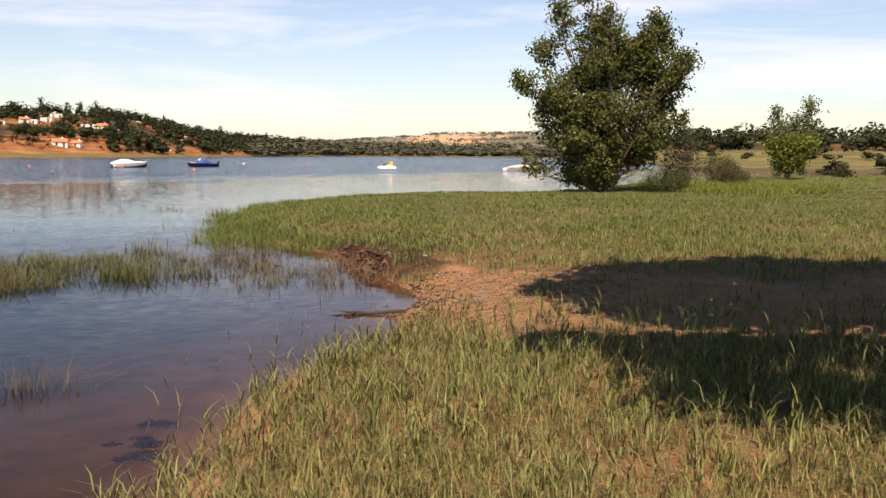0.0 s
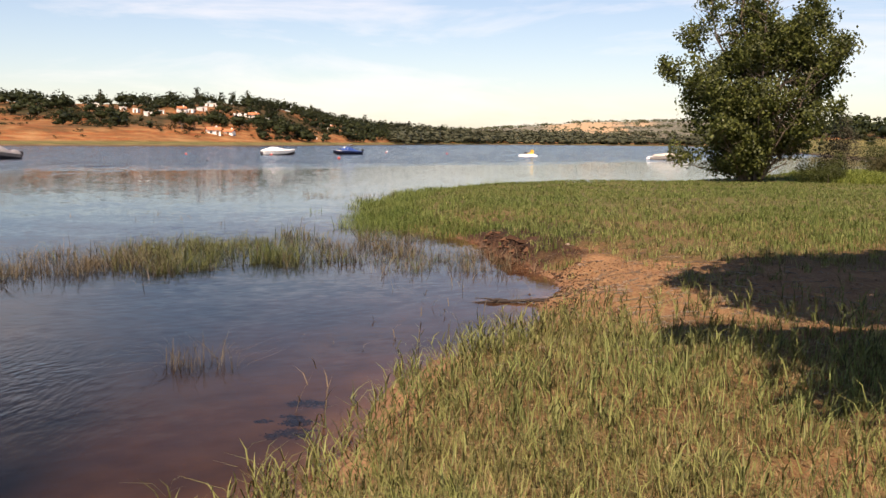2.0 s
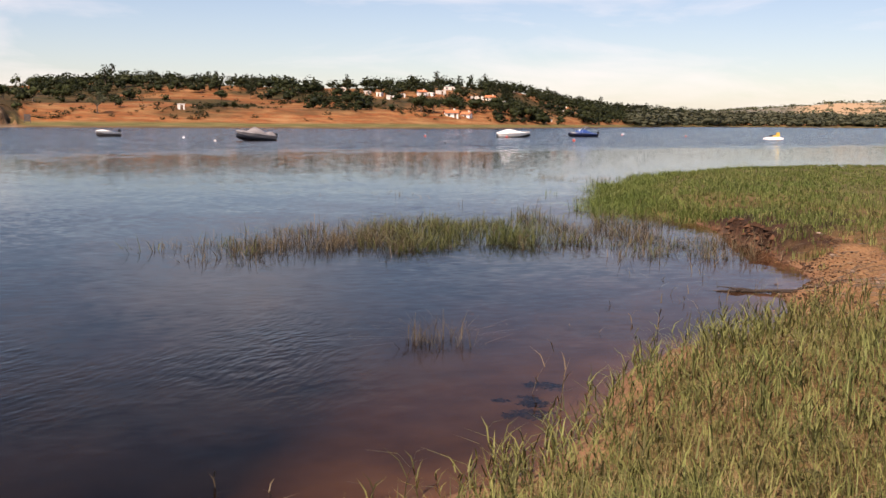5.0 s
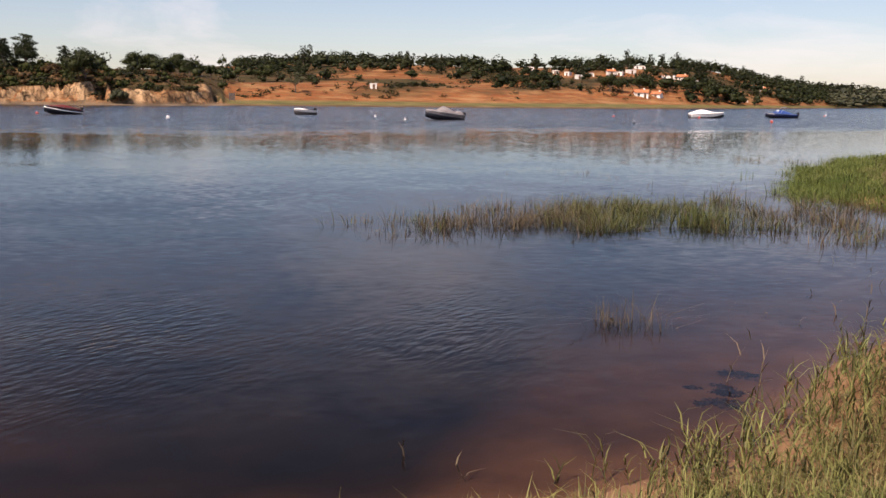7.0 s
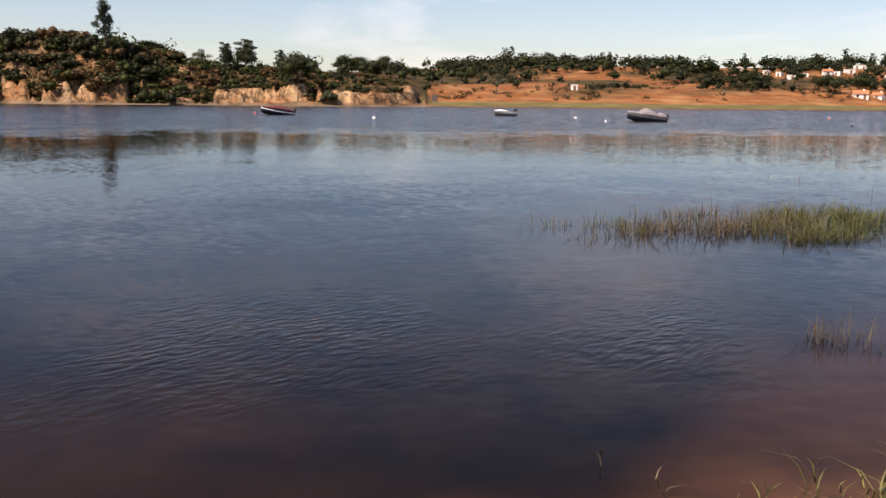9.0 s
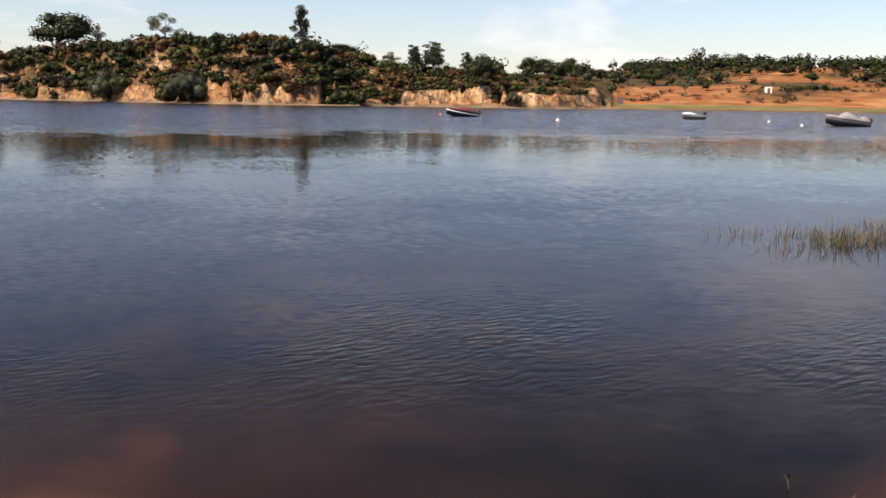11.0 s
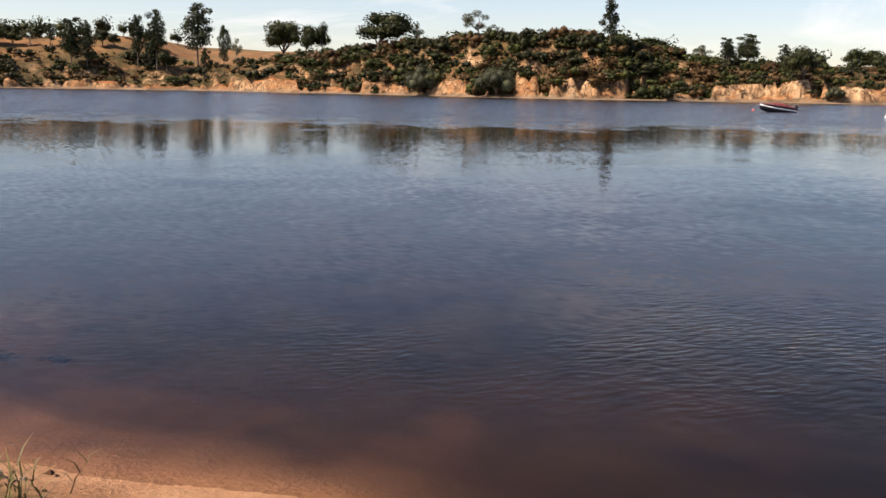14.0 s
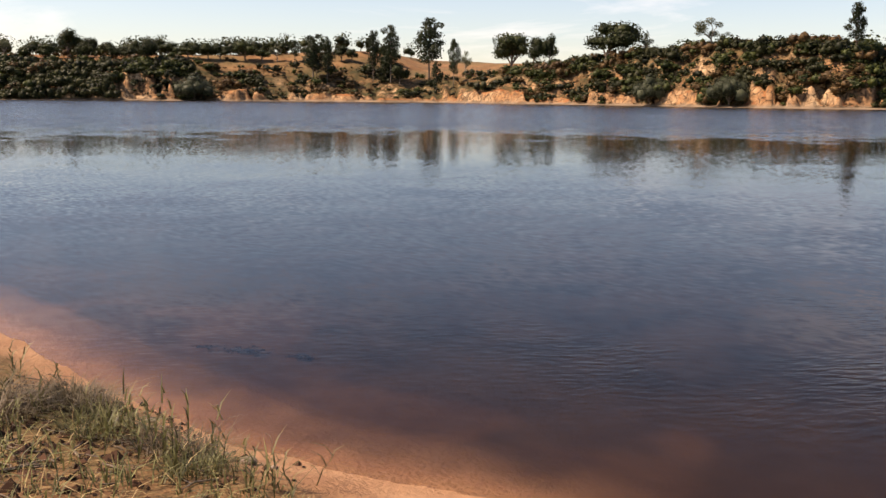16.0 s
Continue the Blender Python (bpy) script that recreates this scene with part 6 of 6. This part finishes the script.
def cover_rings(L, W, free, profile, u0, u1, out=0.03):
    """A canvas stretched over the boat; profile(u) is its height over the gunwale."""
    rings = []
    for i in range(15):
        u = u0 + (u1 - u0) * i / 14
        x, b = L * (u - 0.5) + 0.06 * L * max(0, u - 0.8) / 0.2, beam_at(u, W) + out
        top, p = free * (1 + 0.28 * u ** 2), profile(u)
        rings.append([(x, -b, top - 0.10), (x, -b * 0.97, top + 0.02 + p * 0.15), (x, -b * 0.55, top + 0.02 + p * 0.75), (x, 0, top + 0.03 + p), (x, b * 0.55, top + 0.02 + p * 0.75), (x, b * 0.97, top + 0.02 + p * 0.15), (x, b, top - 0.10)])
    return rings


def motor(ob, L, free):
    m = part("outboard_motor", boxed(-L / 2 - 0.42, -L / 2 - 0.08, -0.16, 0.16, free * 0.7, free * 0.7 + 0.5, 0.06), M_BLACK, ob)
    part("motor_leg", boxed(-L / 2 - 0.30, -L / 2 - 0.16, -0.06, 0.06, -0.35, free * 0.7 + 0.02, 0.02), M_BLACK, m)


def launch(name, bearing, r, aspect, L, W, free, lower, upper, cover, profile, span, label, tilt=0.0, motored=True, band=(0.52, 0.98)):
    """A moored boat. aspect: degrees its bow turns from the left-hand crosswise line towards the shore path."""
    ob = new(name)
    b = radians(bearing)
    left = math.atan2(-math.sin(b), -math.cos(b))
    ob.matrix_basis = Matrix.LocRotScale(Vector((-r * math.sin(b), r * math.cos(b), 0)), Euler((0, -radians(tilt), left + radians(aspect))), None)
    part("hull", loft(hull_rings(L, W, free)), lower, ob)
    part("topside_band", loft(hull_rings(L, W, free, 0.012, *band)), upper, ob)
    part("cover", loft(cover_rings(L, W, free, profile, *span)), cover, ob)
    part("gunwale_rail", rod([(q[0][0], q[0][1] - 0.01, q[0][2] + 0.01) for q in hull_rings(L, W, free)], [0.022] * 13, 5), M_STEEL, ob)
    part("gunwale_rail", rod([(q[4][0], q[4][1] + 0.01, q[4][2] + 0.01) for q in hull_rings(L, W, free)], [0.022] * 13, 5), M_STEEL, ob)
    if motored:
        motor(ob, L, free)
    return tagged(ob, label, "boat", "boats at their moorings")


def hump(c, s, h):
    return lambda u: h * math.exp(-((u - c) / s) ** 2)


launch("speedboat", 53.3, 118, 30, 4.0, 1.65, 0.62, M_NAVY, M_WHITE, M_REDCOVER, hump(0.45, 0.34, 0.36), (0.02, 0.92), "navy speedboat with a white stripe under a maroon cover", 5.5, True, (0.46, 0.66))
launch("covered_boat", 32.3, 103, 28, 4.0, 1.7, 0.60, M_NAVY, M_GREYCOVER, M_GREYCOVER, lambda u: 0.58 * math.exp(-((u - 0.52) / 0.19) ** 2) + 0.30 * math.exp(-((u - 0.12) / 0.10) ** 2) + 0.05 * math.sin(u * 23) + 0.12, (0.0, 1.0), "dark motorboat under a peaked grey tarpaulin", 5.0)
boat = launch("canvas_boat", 17.6, 138, 196, 4.4, 1.7, 0.52, M_NAVY, M_WHITE, M_WHITECOVER, lambda u: 0.50 * math.exp(-((u - 0.36) / 0.30) ** 2) + 0.05, (0.0, 1.0), "white motorboat fully wrapped in white canvas", 1.0, False, (0.2, 0.98))
blue = launch("cabin_boat", 13.6, 149, 18, 4.1, 1.65, 0.50, M_NAVY, M_BLUEHULL, M_BLUECOVER, lambda u: 0.52 * math.exp(-((u - 0.5) / 0.28) ** 2), (0.0, 0.78), "navy motorboat with a blue cover and a pale screen", 1.0, True, (0.3, 0.98))
part("windscreen", loft([[(0.85, -0.55, 0.55), (0.85, 0.55, 0.55), (0.89, 0.55, 0.55), (0.89, -0.55, 0.55)], [(0.5, -0.45, 1.15), (0.5, 0.45, 1.15), (0.54, 0.45, 1.15), (0.54, -0.45, 1.15)]]), M_CLEAR, blue, "pale folded screen")
for s in (-1, 1):
    part("arch_post", rod([(0.5, s * 0.75, 0.55), (-0.1, s * 0.7, 1.45), (-0.5, s * 0.62, 1.5)], [0.022] * 3), M_STEEL, blue)
part("arch_bar", rod([(-0.5, -0.62, 1.5), (-0.5, 0.62, 1.5)], [0.022] * 2), M_STEEL, blue)
small = launch("rowing_boat", 40.3, 127, 45, 3.3, 1.4, 0.52, M_BOARD, M_WHITE, M_WHITECOVER, hump(0.72, 0.25, 0.20), (0.45, 1.0), "small open white boat with a grey hull")
for u in (-0.9, -0.2):
    part("thwart", boxed(u, u + 0.28, -0.52, 0.52, 0.40, 0.53, 0.02), M_WHITE, small)
launch("moored_launch", -4.7, 131, 172, 4.6, 1.8, 0.42, M_BEIGECOVER, M_WHITE, M_BEIGECOVER, hump(0.45, 0.4, 0.30), (0.1, 0.9), "low white launch with a beige cover lying behind the poplar", 0.5, False)


def pedal_boat(bearing, r):
    ob = new("pedal_boat")
    b = radians(bearing)
    ob.matrix_basis = Matrix.LocRotScale(Vector((-r * math.sin(b), r * math.cos(b), 0)), Euler((0, 0, b + math.pi + 0.3)), None)
    for s in (-1, 1):
        bm = loft([[(x, s * 0.55 + dy * w, z) for dy, z in ((-0.28, -0.15), (0.28, -0.15), (0.32, 0.26), (-0.32, 0.26))] for x, w in ((-1.15, 0.6), (-0.9, 1), (0.8, 1), (1.2, 0.35))])
        part("float", bm, M_WHITE, ob)
    part("deck", boxed(-0.85, 0.85, -0.72, 0.72, 0.24, 0.36, 0.03), M_WHITE, ob)
    for s in (-1, 1):
        seat = part("seat", boxed(-0.55, -0.05, s * 0.36 - 0.26, s * 0.36 + 0.26, 0.36, 0.56, 0.05), M_YELLOW, ob, "yellow moulded seat")
        part("seat_back", boxed(-0.66, -0.52, s * 0.36 - 0.26, s * 0.36 + 0.26, 0.40, 0.98, 0.05), M_YELLOW, seat)
    part("pedal_box", boxed(0.15, 0.6, -0.22, 0.22, 0.36, 0.62, 0.05), M_BLACK, ob)
    part("tiller", rod([(-0.2, 0, 0.36), (-0.1, 0, 0.82)], [0.02, 0.02]), M_STEEL, ob)
    return tagged(ob, "white pedal boat with yellow seats, moored", "boat", "boats at their moorings")


pedal_boat(3.2, 142)


def buoy(x, y, d, mat, colour):
    ob = new("mooring_buoy")
    ob.location = (x, y, 0)
    bm = bmesh.new()
    bmesh.ops.create_uvsphere(bm, u_segments=14, v_segments=10, radius=d * 0.36)
    for v in bm.verts:
        v.co.z = v.co.z * 0.92 + d * 0.16
    for f in bm.faces:
        f.smooth = True
    part("float", bm, mat, ob)
    ring = [(0.09 * math.cos(a), 0, d * 0.55 + 0.09 * math.sin(a)) for a in np.linspace(0, 2 * math.pi, 11)]
    part("mooring_ring", rod(ring, [0.014] * 11, 5), M_STEEL, ob)
    return tagged(ob, colour + " plastic mooring buoy floating on the lake", "buoy", "mooring buoys")


for x, y, d in ((-52.9, 126.7, 0.40), (-27.3, 108.7, 0.45), (-41.3, 127.5, 0.50), (-99.7, 70.9, 0.42), (-22.4, 161.5, 0.42), (-34.4, 170.5, 0.36), (-27.75, 110.6, 0.36)):
    buoy(x, y, d, M_RED, "red")
for x, y, d in ((-55.4, 80.4, 0.34), (-68.2, 92.9, 0.36), (-73.9, 66.9, 0.48), (-37.3, 185.8, 0.40), (8.2, 130.0, 0.70)):
    buoy(x, y, d, M_WHITE, "white")
for x, y, d in ((-34.8, 88.4, 0.30), (-88.0, 102.4, 0.36)):
    buoy(x, y, d, M_BLACK, "dark")


# ---- village on the hill ----
def house(bearing, r, w, h, depth, turn, roofed, label, name="house"):
    """A low house: walls with openings set in, a pitched tiled roof or a flat one, door and windows."""
    ob = new(name)
    b = radians(bearing)
    x, y = -r * math.sin(b), r * math.cos(b)
    z = float(np.min(height(np.array([x, x + 2, x - 2]), np.array([y, y, y])))) - 0.2
    ob.matrix_basis = Matrix.LocRotScale(Vector((x, y, z)), Euler((0, 0, b + radians(turn))), None)
    hw, hd = w / 2, depth / 2
    wall = part("wall", boxed(-hw, hw, -hd, hd, -0.6, h), M_PLASTER, ob)
    if roofed:
        rise = depth * 0.26
        bm = loft([[(sx * (hw + 0.3), -hd - 0.35, h - 0.02), (sx * (hw + 0.3), 0, h + rise), (sx * (hw + 0.3), hd + 0.35, h - 0.02), (sx * (hw + 0.3), hd + 0.35, h + 0.12), (sx * (hw + 0.3), 0, h + rise + 0.16), (sx * (hw + 0.3), -hd - 0.35, h + 0.12)] for sx in (-1, 1)])
        for f in bm.faces:
            f.smooth = False
        roof = part("roof", bm, M_TILE, ob, "orange clay-tile roof")
        part("gable", loft([[(sx * hw, -hd, h - 0.03), (sx * hw, 0, h + rise - 0.03), (sx * hw, hd, h - 0.03)] for sx in (-0.99, 0.99)]), M_PLASTER, ob)
        part("chimney", boxed(hw * 0.4, hw * 0.4 + 0.5, -0.25, 0.25, h + rise * 0.4, h + rise + 0.6, 0.03), M_PLASTER, roof)
    else:
        part("roof", boxed(-hw - 0.1, hw + 0.1, -hd - 0.1, hd + 0.1, h + 0.003, h + 0.22, 0.03), M_PLASTER, ob, "flat white parapet roof")
    n = max(1, int(w / 2.2))
    for k in range(n):
        cx = -hw + w * (k + 0.5) / n
        if k == n // 2:
            part("door", boxed(cx - 0.42, cx + 0.42, -hd - 0.03, -hd + 0.05, 0.0, min(2.0, h - 0.2)), M_DOOR, ob)
        else:
            win = part("window", boxed(cx - 0.4, cx + 0.4, -hd - 0.02, -hd + 0.05, h * 0.4, h * 0.4 + 0.9), M_DARKPANE, ob)
            part("sill", boxed(cx - 0.5, cx + 0.5, -hd - 0.10, -hd - 0.021, h * 0.4 - 0.08, h * 0.4 - 0.003), M_PLASTER, win)
    return tagged(ob, label, "house", "houses on the hill")


TILED, FLAT = "white plastered house with an orange tile roof", "low white flat-roofed house among trees"
for row in HOUSES:
    house(*row, TILED if row[6] else FLAT)


def notice_stand(bearing, r):
    ob = new("notice_stand")
    b = radians(bearing)
    x, y = -r * math.sin(b), r * math.cos(b)
    ob.matrix_basis = Matrix.LocRotScale(Vector((x, y, float(height(np.array([x]), np.array([y]))[0]))), Euler((0, 0, b)), None)
    for s in (-0.75, 0.75):
        part("post", boxed(s - 0.07, s + 0.07, -0.07, 0.07, -0.3, 2.6, 0.01), M_BOARD, ob)
    for k in range(4):
        part("board", boxed(-0.67, 0.67, -0.05, 0.05, 0.5 + k * 0.48, 0.94 + k * 0.48, 0.01), M_BOARD, ob)
    return tagged(ob, "dark weathered board on two posts by the shore", "sign")


notice_stand(44.35, 280)


# ---- small things of the near shore ----
def drift_branch():
    rng = np.random.default_rng(81)
    ob = new("drift_branch")
    ob.location = (-0.72, 12.2, -0.015)
    part("stem", rod([(-0.62, -0.1, 0.0), (-0.3, -0.06, 0.02), (0.0, -0.02, 0.035), (0.32, 0.03, 0.05), (0.66, 0.1, 0.07)], [0.008, 0.015, 0.019, 0.021, 0.016], 8), M_DRIFT, ob)
    for k in range(7):
        u = rng.uniform(-0.5, 0.5)
        part("twig", rod([(u, 0.02, 0.04), (u - 0.12, rng.normal(0, 0.05), 0.05), (u - 0.25, rng.normal(0, 0.09), rng.uniform(0.0, 0.07))], [0.011, 0.008, 0.003], 5), M_DRIFT, ob)
    return tagged(ob, "dark waterlogged branch lying at the bay's edge", "branch")


drift_branch()


def weed_mat(x, y, rx, ry, seed):
    rng = np.random.default_rng(seed)
    z = float(height(np.array([x]), np.array([y]))[0])
    lobes = [((x + rng.normal(0, rx * 0.5), y + rng.normal(0, ry * 0.5), z + 0.015), (rx * rng.uniform(0.3, 0.6), ry * rng.uniform(0.3, 0.6), 0.02)) for _ in range(7)]
    v, f = crown(rng, lobes, 420, 0.032, 1.0, 0.0)
    return tagged(new("weed_mat", mesh_of("weed_mat", v, f, M_WEED)), "dark water weed lying on the lake bed", "weed", "weed mats", "stuff")


for k, row in enumerate(((-1.93, 7.2, 0.30, 0.18), (-1.85, 6.4, 0.28, 0.14), (-1.85, 6.75, 0.22, 0.12), (-8.05, -1.15, 0.22, 0.40), (-7.9, -0.5, 0.10, 0.14))):
    weed_mat(*row, 90 + k)

rng = np.random.default_rng(101)
culms("water_stalks", 102, [(-1.63, 6.57, 1.5), (-1.95, 6.83, 1.2), (-2.55, 4.33, 0.7), (-2.93, 4.32, 0.7), (-3.55, 6.67, 0.5), (-1.3, 8.6, 1.4), (-1.0, 9.5, 1.5), (-0.9, 10.4, 1.1), (-1.7, 9.6, 0.9),
                            (-1.5, 11.2, 1.0), (-1.9, 12.0, 0.8), (-2.2, 10.6, 0.7), (-2.7, 9.7, 0.5), (-2.5, 9.5, 0.4), (-2.3, 9.4, 0.5), (-2.1, 9.2, 0.4), (-1.9, 9.1, 0.5), (-4.14, 8.25, 0.3)],
      M_REED, "dry single stalks standing in the water", (0.25, 0.4), 4)


def tussock(x, y, n, spread, tall, mat, seed, label):
    """A dense clump of thin blades arching outwards."""
    rng = np.random.default_rng(seed)
    a, q = rng.uniform(0, 6.28, n), rng.random(n) ** 0.7 * spread
    gx, gy = x + np.cos(a) * q, y + np.sin(a) * q
    v, f = blades(rng, gx, gy, height(gx, gy) - 0.02, rng.uniform(*tall, n), np.full(n, 0.005), rng.uniform(0.2, 1.5, n), a + rng.normal(0, 0.8, n), rng.uniform(0, 1.2, n))
    return tagged(new("grass_tussock", mesh_of("grass_tussock", v, f, mat)), label, "grass", "tussocks on the bank")


for k, (x, y, n, spread, tall) in enumerate(((-5.95, -1.75, 1100, 0.24, (0.08, 0.21)), (-5.45, -1.45, 520, 0.24, (0.06, 0.16)), (-5.15, -1.0, 420, 0.22, (0.06, 0.20)), (-4.75, -0.85, 320, 0.2, (0.05, 0.16)), (-5.6, -2.1, 420, 0.25, (0.1, 0.24)))):
    tussock(x, y, n, spread, tall, M_REED if k % 2 == 0 else M_BANKGRASS, 160 + k, "dark dry grass tussock on the sandy bank" if k % 2 == 0 else "green grass tussock on the sandy bank")


def stone(x, y, s, k):
    bm = bmesh.new()
    bmesh.ops.create_icosphere(bm, subdivisions=2, radius=s)
    for v in bm.verts:
        v.co *= 1 + 0.35 * noise.noise(v.co * (1.6 / s) + Vector((k * 3.1, 0, 0)))
        v.co.z *= 0.6
    me = bpy.data.meshes.new("stone")
    bm.to_mesh(me)
    bm.free()
    me.materials.append(M_STONE)
    ob = new("stone", me)
    ob.location = (x, y, float(height(np.array([x]), np.array([y]))[0]) + s * 0.2)
    return tagged(ob, "small brown stone on the wet sand", "stone", "stones on the sand")


for k, (x, y, s) in enumerate(((-5.88, -1.3, 0.035), (-5.07, -0.64, 0.05), (-5.69, -1.44, 0.03), (-5.8, -1.2, 0.02), (-5.0, -0.5, 0.022), (-5.4, -0.8, 0.018), (-5.6, -1.1, 0.022), (0.35, 13.4, 0.03), (0.1, 14.9, 0.035), (0.6, 12.0, 0.03), (-0.1, 16.2, 0.04))):
    stone(x, y, s, k)
